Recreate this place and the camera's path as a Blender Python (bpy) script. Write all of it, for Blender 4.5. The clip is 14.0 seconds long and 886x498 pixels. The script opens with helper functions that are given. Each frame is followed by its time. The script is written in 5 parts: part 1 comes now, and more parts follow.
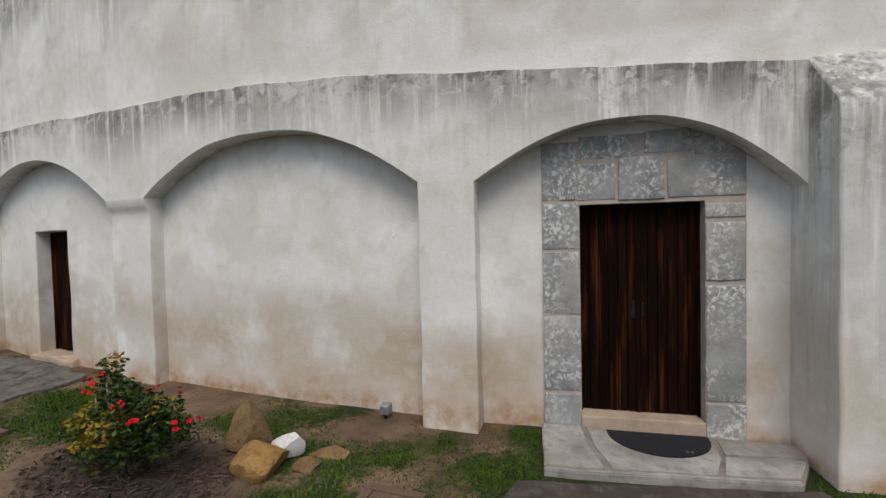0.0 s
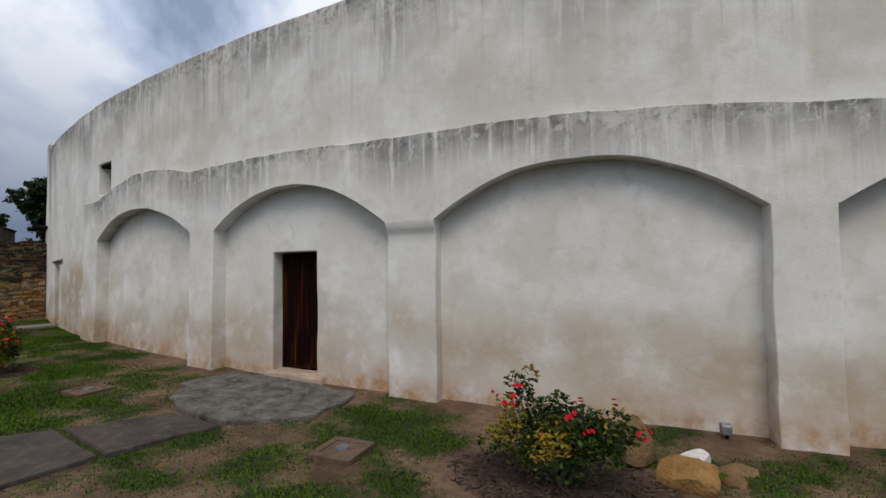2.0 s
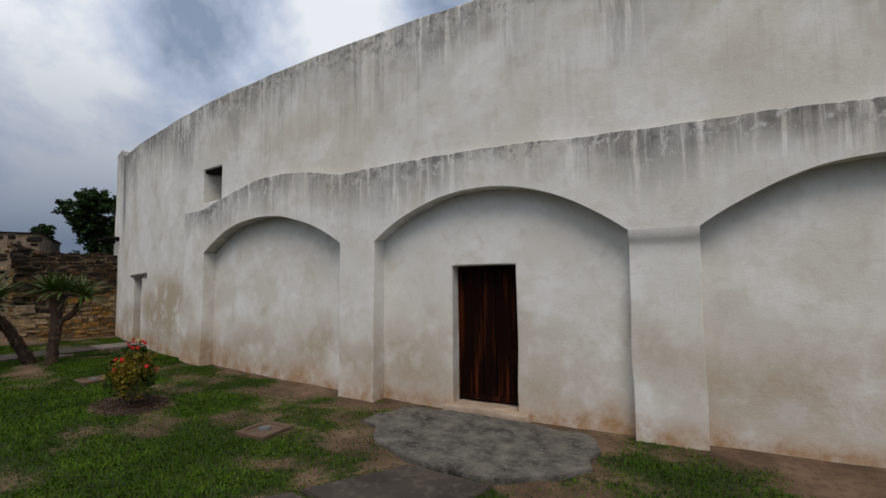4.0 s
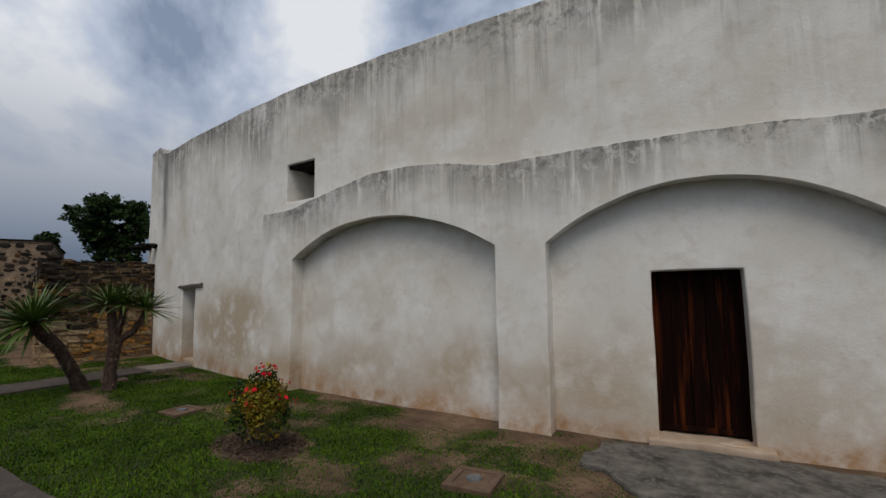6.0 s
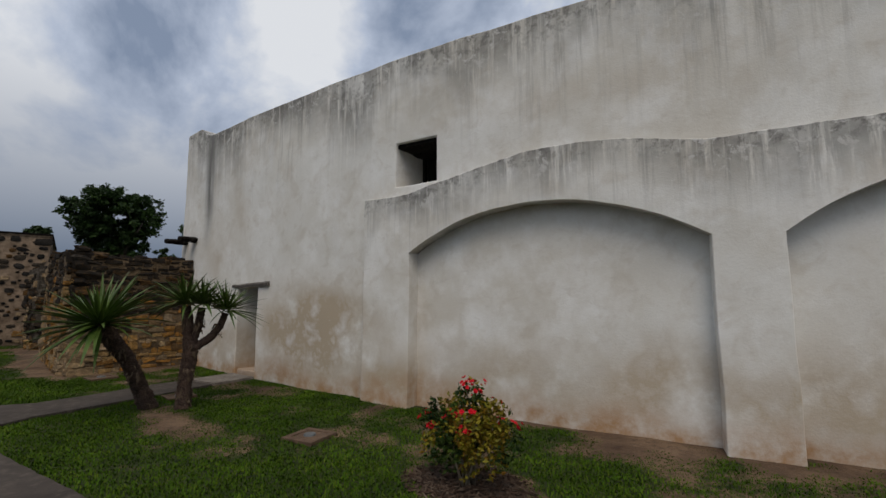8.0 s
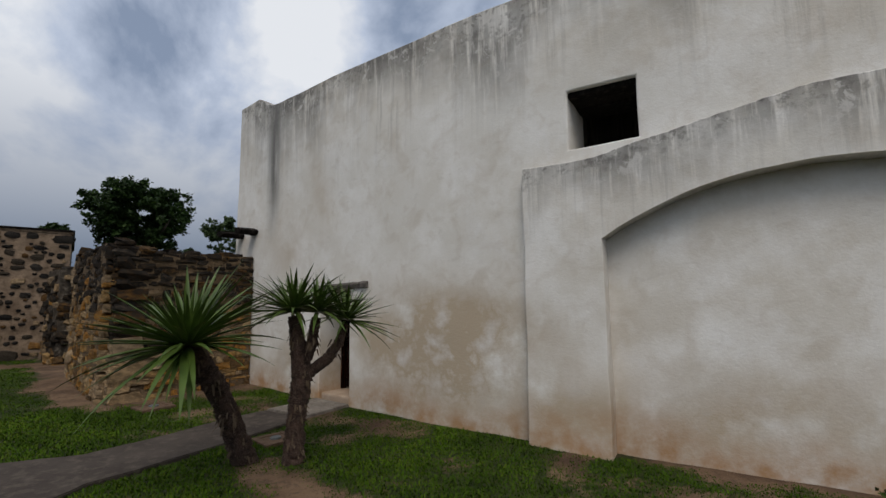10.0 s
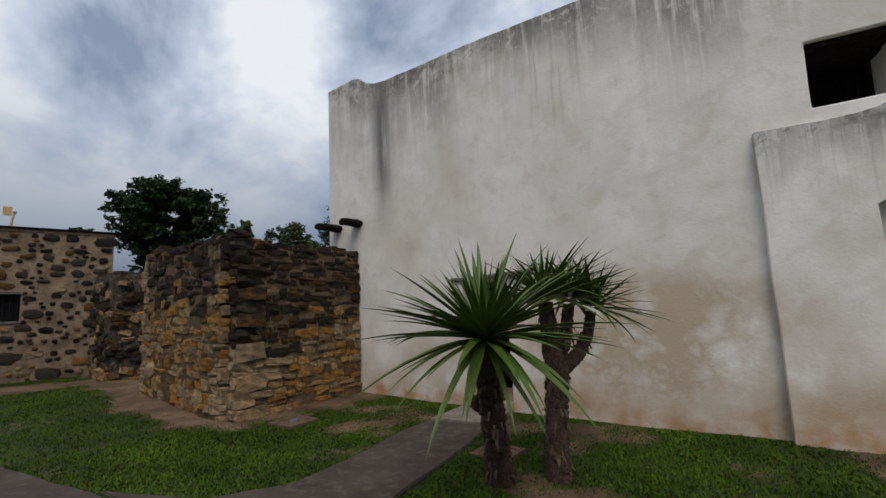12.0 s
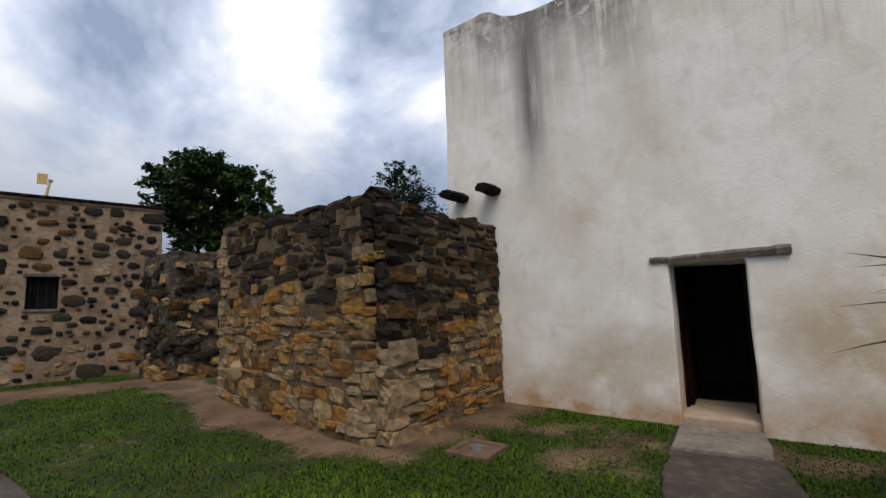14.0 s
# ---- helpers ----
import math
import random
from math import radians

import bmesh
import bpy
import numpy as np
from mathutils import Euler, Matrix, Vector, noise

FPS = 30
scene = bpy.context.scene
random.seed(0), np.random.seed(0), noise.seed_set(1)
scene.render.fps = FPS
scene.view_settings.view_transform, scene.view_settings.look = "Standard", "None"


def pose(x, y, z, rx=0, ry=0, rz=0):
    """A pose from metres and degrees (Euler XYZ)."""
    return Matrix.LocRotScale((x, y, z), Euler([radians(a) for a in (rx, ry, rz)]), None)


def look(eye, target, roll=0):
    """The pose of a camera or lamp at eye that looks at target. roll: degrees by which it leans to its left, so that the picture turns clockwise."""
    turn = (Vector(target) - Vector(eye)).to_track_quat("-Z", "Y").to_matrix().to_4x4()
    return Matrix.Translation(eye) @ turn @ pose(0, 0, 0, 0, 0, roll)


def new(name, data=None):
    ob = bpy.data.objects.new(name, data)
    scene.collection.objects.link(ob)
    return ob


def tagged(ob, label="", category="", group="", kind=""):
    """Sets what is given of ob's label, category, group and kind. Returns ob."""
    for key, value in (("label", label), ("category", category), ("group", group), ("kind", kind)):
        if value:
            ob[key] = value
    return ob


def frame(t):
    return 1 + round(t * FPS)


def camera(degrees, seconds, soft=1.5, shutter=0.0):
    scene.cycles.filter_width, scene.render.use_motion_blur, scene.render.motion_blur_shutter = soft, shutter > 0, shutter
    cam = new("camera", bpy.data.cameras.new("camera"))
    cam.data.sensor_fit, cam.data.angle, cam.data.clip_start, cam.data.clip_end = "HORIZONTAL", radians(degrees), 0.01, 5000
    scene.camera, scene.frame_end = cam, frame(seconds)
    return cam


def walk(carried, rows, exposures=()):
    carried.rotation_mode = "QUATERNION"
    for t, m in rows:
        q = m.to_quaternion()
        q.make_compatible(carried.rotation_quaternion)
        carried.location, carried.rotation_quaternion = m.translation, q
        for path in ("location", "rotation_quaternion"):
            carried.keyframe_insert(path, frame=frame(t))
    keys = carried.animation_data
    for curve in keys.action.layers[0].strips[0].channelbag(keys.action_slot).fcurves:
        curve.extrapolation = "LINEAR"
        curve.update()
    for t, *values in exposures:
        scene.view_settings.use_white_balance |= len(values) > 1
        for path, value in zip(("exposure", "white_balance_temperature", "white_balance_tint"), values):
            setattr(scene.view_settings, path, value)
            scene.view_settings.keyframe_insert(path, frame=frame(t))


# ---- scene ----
# Metres. x runs along the church wall, y into it, z up; lay() sets the plan on the wall's shallow arc.

# ---- camera and walk ----
cam = camera(90.0, 14.0)
PATH = [
    (0.0, 1.488, 0.896, 2.036, 88.17, 1.31, 26.54),
    (0.5, 0.686, 0.408, 2.015, 89.39, 1.14, 27.90),
    (1.0, -0.119, -0.023, 2.030, 91.23, 1.43, 29.61),
    (1.5, -0.870, -0.507, 2.026, 91.86, 0.95, 28.86),
    (2.0, -1.465, -0.803, 1.986, 92.08, 0.72, 28.17),
    (2.5, -2.106, -1.056, 1.961, 92.07, 0.61, 27.23),
    (3.0, -2.967, -1.000, 1.975, 92.57, 0.59, 27.81),
    (3.5, -3.723, -1.126, 2.035, 93.45, 0.66, 28.73),
    (6.0, -7.142, -1.533, 2.043, 95.25, 0.92, 26.48),
    (6.5, -7.889, -1.576, 2.001, 96.09, 0.50, 24.95),
    (7.0, -8.588, -1.731, 1.970, 96.46, 0.51, 23.98),
    (7.5, -9.287, -1.655, 1.944, 96.87, 0.27, 23.28),
    (8.0, -9.968, -1.620, 1.919, 96.48, 0.26, 22.93),
    (10.5, -13.400, -0.613, 1.964, 97.03, 1.00, 23.50),
    (11.0, -14.038, -0.647, 1.845, 97.35, 1.62, 23.47),
    (11.5, -14.738, -0.814, 1.855, 97.11, 2.02, 22.21),
    (12.0, -15.434, -0.968, 1.837, 97.38, 2.48, 20.86),
    (12.5, -16.103, -0.938, 1.861, 96.91, 2.72, 20.02),
    (13.0, -16.871, -0.593, 1.881, 96.82, 2.24, 20.66),
    (13.5, -17.516, -0.366, 1.856, 96.83, 2.34, 20.74),
    (14.0, -18.089, -0.265, 1.834, 96.68, 1.84, 20.82),
]
EXPOSURES = [(0.0, 0.05, 6900, 13), (1.5, -0.17, 6850, 13), (3.0, -0.31, 6950, 13), (6.5, -0.54, 7100, 13), (8.0, -0.57, 7100, 13), (11.0, -0.39, 7050, 13), (12.5, -0.31, 7050, 13), (14.0, -0.02, 7150, 14)]
walk(cam, [(t, pose(x, y, z, rx, ry, rz)) for t, x, y, z, rx, ry, rz in PATH], EXPOSURES)

# ---- world and sun ----
world = bpy.data.worlds.new("overcast_sky")
scene.world = world
world.use_nodes = True
wn, wl = world.node_tree.nodes, world.node_tree.links
wn.clear()
sky = wn.new("ShaderNodeTexSky")
sky.sky_type = "NISHITA"
sky.sun_disc = False
sky.sun_elevation, sky.sun_rotation = radians(52), radians(155)
coord = wn.new("ShaderNodeTexCoord")
stretch = wn.new("ShaderNodeMapping")
stretch.inputs["Scale"].default_value = (1.0, 1.0, 1.3)
stretch.inputs["Rotation"].default_value = (0.0, 0.0, 0.5)
wl.new(coord.outputs["Generated"], stretch.inputs["Vector"])
billow = wn.new("ShaderNodeTexNoise")
billow.inputs["Scale"].default_value, billow.inputs["Detail"].default_value = 2.6, 10.0
billow.inputs["Roughness"].default_value, billow.inputs["Distortion"].default_value = 0.56, 0.25
wl.new(stretch.outputs[0], billow.inputs["Vector"])
cover = wn.new("ShaderNodeValToRGB")
els = cover.color_ramp.elements
els[0].position, els[0].color = 0.33, (0.28, 0.38, 0.56, 1)
els[1].position, els[1].color = 0.565, (0.97, 1.07, 1.19, 1)
mid = els.new(0.45)
mid.color = (0.59, 0.72, 0.94, 1)
# a bright bank of cloud over the roof and a slate-grey one beside it
way = wn.new("ShaderNodeVectorMath")
way.operation = "NORMALIZE"
wl.new(coord.outputs["Generated"], way.inputs[0])
thick = billow.outputs["Fac"]
for heart, inner, amount in (((-0.535, 0.656, 0.532), 0.90, 0.012), ((-0.756, 0.493, 0.43), 0.94, -0.035)):
    near = wn.new("ShaderNodeVectorMath")
    near.operation = "DOT_PRODUCT"
    near.inputs[1].default_value = heart
    wl.new(way.outputs[0], near.inputs[0])
    swell = wn.new("ShaderNodeMapRange")
    swell.interpolation_type = "SMOOTHSTEP"
    swell.inputs["From Min"].default_value, swell.inputs["From Max"].default_value = inner, 1.0
    swell.inputs["To Max"].default_value = amount
    wl.new(near.outputs["Value"], swell.inputs["Value"])
    total = wn.new("ShaderNodeMath")
    wl.new(thick, total.inputs[0])
    wl.new(swell.outputs[0], total.inputs[1])
    thick = total.outputs[0]
wl.new(thick, cover.inputs["Fac"])
split = wn.new("ShaderNodeSeparateXYZ")
wl.new(coord.outputs["Generated"], split.inputs[0])
haze = wn.new("ShaderNodeMapRange")
haze.inputs["From Min"].default_value, haze.inputs["From Max"].default_value = 0.07, 0.42
haze.inputs["To Min"].default_value, haze.inputs["To Max"].default_value = 0.0, 1.0
wl.new(split.outputs["Z"], haze.inputs["Value"])
low = wn.new("ShaderNodeMix")
low.data_type = "RGBA"
low.inputs["A"].default_value = (0.13, 0.19, 0.31, 1)
wl.new(haze.outputs[0], low.inputs["Factor"])
wl.new(cover.outputs["Color"], low.inputs["B"])
clouds = wn.new("ShaderNodeBackground")
clouds.inputs["Strength"].default_value = 1.15
wl.new(low.outputs["Result"], clouds.inputs["Color"])
clear = wn.new("ShaderNodeBackground")
clear.inputs["Strength"].default_value = 0.08
wl.new(sky.outputs[0], clear.inputs["Color"])
blend = wn.new("ShaderNodeMixShader")
blend.inputs["Fac"].default_value = 0.88
wl.new(clear.outputs[0], blend.inputs[1])
wl.new(clouds.outputs[0], blend.inputs[2])
top = wn.new("ShaderNodeOutputWorld")
wl.new(blend.outputs[0], top.inputs["Surface"])

sun = new("sun", bpy.data.lights.new("sun", "SUN"))
sun.data.energy, sun.data.angle, sun.data.color = 1.85, radians(30), (1.0, 0.96, 0.90)
sun.matrix_world = look((0, 0, 0), (-0.30, 0.62, -1.0))

# ---- materials ----
def node(nt, kind, **values):
    n = nt.nodes.new(kind)
    for key, value in values.items():
        n.inputs[key.replace("_", " ")].default_value = value
    return n


def material(name, rough=0.85, metal=0.0):
    m = bpy.data.materials.new(name)
    m.use_nodes = True
    b = m.node_tree.nodes["Principled BSDF"]
    b.inputs["Roughness"].default_value, b.inputs["Metallic"].default_value = rough, metal
    b.inputs["Specular IOR Level"].default_value = 0.3
    return m, m.node_tree, b


def noise_tex(nt, scale, detail=5.0, rough=0.55, stretch=None, distortion=0.0):
    tc = node(nt, "ShaderNodeTexCoord")
    out = tc.outputs["Object"]
    if stretch:
        mp = node(nt, "ShaderNodeMapping", Scale=stretch)
        nt.links.new(out, mp.inputs["Vector"])
        out = mp.outputs[0]
    n = node(nt, "ShaderNodeTexNoise", Scale=scale, Detail=detail, Roughness=rough, Distortion=distortion)
    nt.links.new(out, n.inputs["Vector"])
    return n.outputs["Fac"]


def ramp(nt, fac, lo, hi, a=0.0, b=1.0):
    r = node(nt, "ShaderNodeMapRange", From_Min=lo, From_Max=hi, To_Min=a, To_Max=b)
    nt.links.new(fac, r.inputs["Value"])
    return r.outputs[0]


def math_node(nt, op, a, b):
    n = node(nt, "ShaderNodeMath")
    n.operation = op
    n.use_clamp = True
    for k, v in enumerate((a, b)):
        if isinstance(v, (int, float)):
            n.inputs[k].default_value = v
        else:
            nt.links.new(v, n.inputs[k])
    return n.outputs[0]


def mixed(nt, fac, a, b, how="MIX"):
    n = node(nt, "ShaderNodeMix")
    n.data_type, n.blend_type = "RGBA", how
    for key, v in (("Factor", fac), ("A", a), ("B", b)):
        if isinstance(v, (int, float)):
            n.inputs[key].default_value = v
        elif isinstance(v, tuple):
            n.inputs[key].default_value = (*v, 1)
        else:
            nt.links.new(v, n.inputs[key])
    return n.outputs["Result"]


def attribute(nt, name):
    a = node(nt, "ShaderNodeAttribute")
    a.attribute_name = name
    return a.outputs["Fac"]


def bump(nt, b, height, strength=0.4, distance=0.01):
    n = node(nt, "ShaderNodeBump", Strength=strength, Distance=distance)
    nt.links.new(height, n.inputs["Height"])
    nt.links.new(n.outputs[0], b.inputs["Normal"])


def make_plaster():
    m, nt, b = material("limewashed_plaster", 0.92)
    c = mixed(nt, ramp(nt, noise_tex(nt, 0.55, 6, 0.6), 0.36, 0.68), (0.74, 0.73, 0.69), (0.62, 0.58, 0.51))
    c = mixed(nt, ramp(nt, noise_tex(nt, 1.5, 7, 0.62), 0.46, 0.68, 0, 0.80), c, (0.84, 0.835, 0.81))
    c = mixed(nt, ramp(nt, noise_tex(nt, 3.4, 6, 0.6, None, 0.6), 0.52, 0.70, 0, 0.42), c, (0.52, 0.46, 0.385))
    # smears of old limewash with sharp edges
    lime = math_node(nt, "MULTIPLY", ramp(nt, noise_tex(nt, 2.1, 8, 0.68, (1, 1, 0.6), 0.4), 0.56, 0.64), ramp(nt, noise_tex(nt, 0.7, 3, 0.5), 0.42, 0.58))
    c = mixed(nt, math_node(nt, "MULTIPLY", lime, 0.30), c, (0.79, 0.79, 0.785))
    # old damp patches, with bare whiter spots in them
    damp = math_node(nt, "MULTIPLY", attribute(nt, "damp"), ramp(nt, noise_tex(nt, 1.3, 6, 0.62), 0.34, 0.56))
    c = mixed(nt, damp, c, (0.45, 0.365, 0.265))
    spots = math_node(nt, "MULTIPLY", attribute(nt, "damp"), ramp(nt, noise_tex(nt, 2.6, 5, 0.55, None, 0.1), 0.50, 0.72, 0.0, 0.5))
    c = mixed(nt, spots, c, (0.73, 0.72, 0.70))
    # soil splashed up along the foot
    soil = math_node(nt, "MULTIPLY", ramp(nt, attribute(nt, "splash"), 0.0, 0.75), ramp(nt, noise_tex(nt, 3.2, 5, 0.65), 0.30, 0.62, 0.1, 1.0))
    c = mixed(nt, soil, c, (0.40, 0.235, 0.12))
    # long grey runs under the roof line, then black mildew at the rims
    thin = math_node(nt, "MULTIPLY", ramp(nt, attribute(nt, "run"), 0.0, 0.9), ramp(nt, noise_tex(nt, 1.0, 6, 0.75, (9, 9, 0.33)), 0.51, 0.61))
    thin = math_node(nt, "MULTIPLY", thin, ramp(nt, noise_tex(nt, 0.6, 4, 0.6), 0.40, 0.62, 0.1, 1.0))
    c = mixed(nt, math_node(nt, "MULTIPLY", thin, 0.66), c, (0.30, 0.29, 0.27))
    run = noise_tex(nt, 1.0, 5, 0.7, (7.5, 7.5, 0.55))
    # this mask also carries the shade painted on the arch undersides
    wet_and_shade = math_node(nt, "MULTIPLY", attribute(nt, "drip_and_shade"), ramp(nt, run, 0.37, 0.50))
    wet_and_shade = math_node(nt, "MULTIPLY", wet_and_shade, ramp(nt, noise_tex(nt, 0.9, 4, 0.6), 0.38, 0.60, 0.25, 1.0))
    c = mixed(nt, math_node(nt, "MULTIPLY", wet_and_shade, 0.92), c, (0.115, 0.113, 0.107))
    crust_and_shade = math_node(nt, "MULTIPLY", ramp(nt, attribute(nt, "drip_and_shade"), 0.55, 1.0), ramp(nt, noise_tex(nt, 9.0, 6, 0.7), 0.50, 0.62))
    c = mixed(nt, math_node(nt, "MULTIPLY", crust_and_shade, 0.85), c, (0.10, 0.098, 0.092))
    flake = math_node(nt, "MULTIPLY", ramp(nt, attribute(nt, "drip_and_shade"), 0.25, 0.7), ramp(nt, noise_tex(nt, 5.5, 8, 0.72, None, 0.5), 0.56, 0.60))
    c = mixed(nt, math_node(nt, "MULTIPLY", flake, 0.75), c, (0.62, 0.61, 0.585))
    gush = math_node(nt, "MULTIPLY", attribute(nt, "gush"), ramp(nt, noise_tex(nt, 1.0, 5, 0.7, (9, 9, 0.8)), 0.30, 0.50, 0.55, 1.0))
    c = mixed(nt, gush, c, (0.15, 0.15, 0.145))
    c = mixed(nt, ramp(nt, noise_tex(nt, 30.0, 6, 0.75), 0.35, 0.68, 0.0, 0.12), c, (0.46, 0.43, 0.38))
    # trowel marks and hairline scuffs
    c = mixed(nt, ramp(nt, noise_tex(nt, 4.6, 8, 0.72, (1, 1, 1.7), 0.6), 0.57, 0.66, 0, 0.26), c, (0.50, 0.47, 0.42))
    nt.links.new(c, b.inputs["Base Color"])
    h = mixed(nt, 0.5, noise_tex(nt, 5.0, 8, 0.6), noise_tex(nt, 40.0, 5, 0.6))
    bump(nt, b, h, 0.28, 0.016)
    return m


def make_rock(name, tones, scale=6.0, lichen=0.0, rough=0.95, speck=0.3, fleck=(0.42, 0.36, 0.27)):
    """Stone whose tone changes from piece to piece."""
    m, nt, b = material(name, rough)
    b.inputs["Specular IOR Level"].default_value = 0.12
    info = node(nt, "ShaderNodeObjectInfo")
    r = node(nt, "ShaderNodeValToRGB")
    r.color_ramp.interpolation = "CONSTANT"
    e = r.color_ramp.elements
    e[0].position, e[0].color = 0.0, (*tones[0], 1)
    e[1].position, e[1].color = 1.0 / len(tones), (*tones[1], 1)
    for k in range(2, len(tones)):
        e.new(k / len(tones)).color = (*tones[k], 1)
    nt.links.new(info.outputs["Random"], r.inputs["Fac"])
    c = mixed(nt, ramp(nt, noise_tex(nt, scale, 7, 0.65), 0.35, 0.7, 0, 0.55), r.outputs["Color"], tuple(0.45 * v for v in tones[0]))
    c = mixed(nt, ramp(nt, noise_tex(nt, scale * 5, 4, 0.6), 0.5, 0.68, 0, speck), c, fleck)
    if lichen:
        c = mixed(nt, ramp(nt, noise_tex(nt, 2.6, 6, 0.65), 0.40, 0.58, 0, lichen), c, (0.020, 0.018, 0.016))
    nt.links.new(c, b.inputs["Base Color"])
    bump(nt, b, noise_tex(nt, scale * 4, 8, 0.65), 0.7, 0.025)
    return m


def make_mottled(name, a, c2, scale, rough=0.9, third=None, strength=0.4, distance=0.01, stretch=None, metal=0.0):
    m, nt, b = material(name, rough, metal)
    c = mixed(nt, ramp(nt, noise_tex(nt, scale, 7, 0.62, stretch), 0.35, 0.68), a, c2)
    if third:
        c = mixed(nt, ramp(nt, noise_tex(nt, scale * 4.3, 5, 0.65), 0.50, 0.68, 0, 0.7), c, third)
    nt.links.new(c, b.inputs["Base Color"])
    bump(nt, b, noise_tex(nt, scale * 9, 7, 0.6, stretch), strength, distance)
    return m


def make_flaked():
    """Grey limestone with flaking remains of limewash."""
    m, nt, b = material("grey_limestone", 0.9)
    c = mixed(nt, ramp(nt, noise_tex(nt, 3.0, 7, 0.65), 0.35, 0.68), (0.20, 0.205, 0.20), (0.36, 0.36, 0.345))
    c = mixed(nt, ramp(nt, noise_tex(nt, 1.1, 4, 0.6), 0.50, 0.68, 0, 0.7), c, (0.47, 0.43, 0.37))
    flakes = math_node(nt, "MULTIPLY", ramp(nt, noise_tex(nt, 19.0, 9, 0.75, None, 0.5), 0.505, 0.55), ramp(nt, noise_tex(nt, 1.7, 4, 0.6), 0.40, 0.58))
    c = mixed(nt, math_node(nt, "MULTIPLY", flakes, 0.9), c, (0.66, 0.65, 0.62))
    nt.links.new(c, b.inputs["Base Color"])
    bump(nt, b, noise_tex(nt, 16, 8, 0.7), 0.7, 0.018)
    return m


def make_wood(name, a, c2, worn, rough=0.6, worn_amount=0.6):
    m, nt, b = material(name, rough)
    b.inputs["Specular IOR Level"].default_value = 0.06
    info = node(nt, "ShaderNodeObjectInfo")
    grain = noise_tex(nt, 1.0, 6, 0.65, (38, 38, 1.6))
    c = mixed(nt, ramp(nt, grain, 0.34, 0.66), a, c2)
    c = mixed(nt, ramp(nt, info.outputs["Random"], 0, 1, 0, 0.55), c, tuple(0.35 * v for v in a))
    c = mixed(nt, ramp(nt, noise_tex(nt, 1.0, 5, 0.6, (13, 13, 0.9)), 0.53, 0.72, 0, worn_amount), c, worn)
    nt.links.new(c, b.inputs["Base Color"])
    bump(nt, b, grain, 0.4, 0.006)
    return m


def make_leaf(name, tones, rough=0.5, gloss=0.12):
    """Foliage that varies from leaf to leaf."""
    m, nt, b = material(name, rough)
    g = node(nt, "ShaderNodeNewGeometry")
    r = node(nt, "ShaderNodeValToRGB")
    e = r.color_ramp.elements
    e[0].position, e[0].color = 0.0, (*tones[0], 1)
    e[1].position, e[1].color = 1.0, (*tones[-1], 1)
    for k in range(1, len(tones) - 1):
        e.new(k / (len(tones) - 1)).color = (*tones[k], 1)
    nt.links.new(g.outputs["Random Per Island"], r.inputs["Fac"])
    c = mixed(nt, ramp(nt, noise_tex(nt, 1.4, 4, 0.6), 0.36, 0.60, 0, 0.72), r.outputs["Color"], tuple(0.55 * v for v in tones[0]))
    nt.links.new(c, b.inputs["Base Color"])
    b.inputs["Specular IOR Level"].default_value = gloss
    return m


def make_ground():
    m, nt, b = material("lawn_soil", 0.96)
    soil = mixed(nt, ramp(nt, noise_tex(nt, 1.8, 7, 0.6), 0.35, 0.65), (0.066, 0.037, 0.022), (0.185, 0.118, 0.071))
    soil = mixed(nt, ramp(nt, noise_tex(nt, 14, 6, 0.7), 0.50, 0.68, 0, 0.7), soil, (0.045, 0.03, 0.02))
    soil = mixed(nt, ramp(nt, noise_tex(nt, 60, 4, 0.7), 0.55, 0.7, 0, 0.5), soil, (0.19, 0.135, 0.09))
    soil = mixed(nt, attribute(nt, "mulch"), soil, mixed(nt, ramp(nt, noise_tex(nt, 30, 5, 0.7), 0.35, 0.7), (0.020, 0.013, 0.010), (0.075, 0.05, 0.036)))
    # turf kept very dark to paint the shade in the gaps between blades
    turf = mixed(nt, ramp(nt, noise_tex(nt, 3.0, 6, 0.65), 0.35, 0.68), (0.010, 0.020, 0.003), (0.030, 0.044, 0.006))
    turf = mixed(nt, ramp(nt, noise_tex(nt, 40, 4, 0.7), 0.5, 0.72, 0, 0.6), turf, (0.075, 0.06, 0.024))
    edge = math_node(nt, "ADD", attribute(nt, "grass"), ramp(nt, noise_tex(nt, 9, 6, 0.7), 0.2, 0.8, -0.35, 0.35))
    c = mixed(nt, ramp(nt, edge, 0.30, 0.55), soil, turf)
    nt.links.new(c, b.inputs["Base Color"])
    bump(nt, b, noise_tex(nt, 22, 8, 0.7), 0.8, 0.03)
    return m


PLASTER = make_plaster()
GROUND = make_ground()
GREY_STONE = make_flaked()
PINK_MORTAR = make_mottled("pink_mortar", (0.34, 0.295, 0.255), (0.46, 0.39, 0.33), 6.0)
STEP_STONE = make_mottled("pale_step_stone", (0.20, 0.178, 0.156), (0.40, 0.375, 0.34), 2.2, 0.9, (0.17, 0.155, 0.14), 0.7, 0.016)
STEP_MORTAR = make_mottled("grey_step_mortar", (0.15, 0.13, 0.11), (0.26, 0.23, 0.19), 5.0)
DARK_PAVING = make_mottled("dark_worn_concrete", (0.036, 0.028, 0.023), (0.066, 0.053, 0.044), 2.2, 0.95, (0.10, 0.083, 0.066), 0.4, 0.008)
APRON_STONE = make_mottled("lichened_grey_flag", (0.045, 0.040, 0.034), (0.20, 0.18, 0.155), 3.5, 0.95, (0.21, 0.195, 0.17), 1.0, 0.04)
WEST_STONE = make_mottled("worn_grey_strip", (0.13, 0.112, 0.095), (0.25, 0.22, 0.185), 4.0, 0.95, (0.09, 0.078, 0.066), 0.7, 0.02)
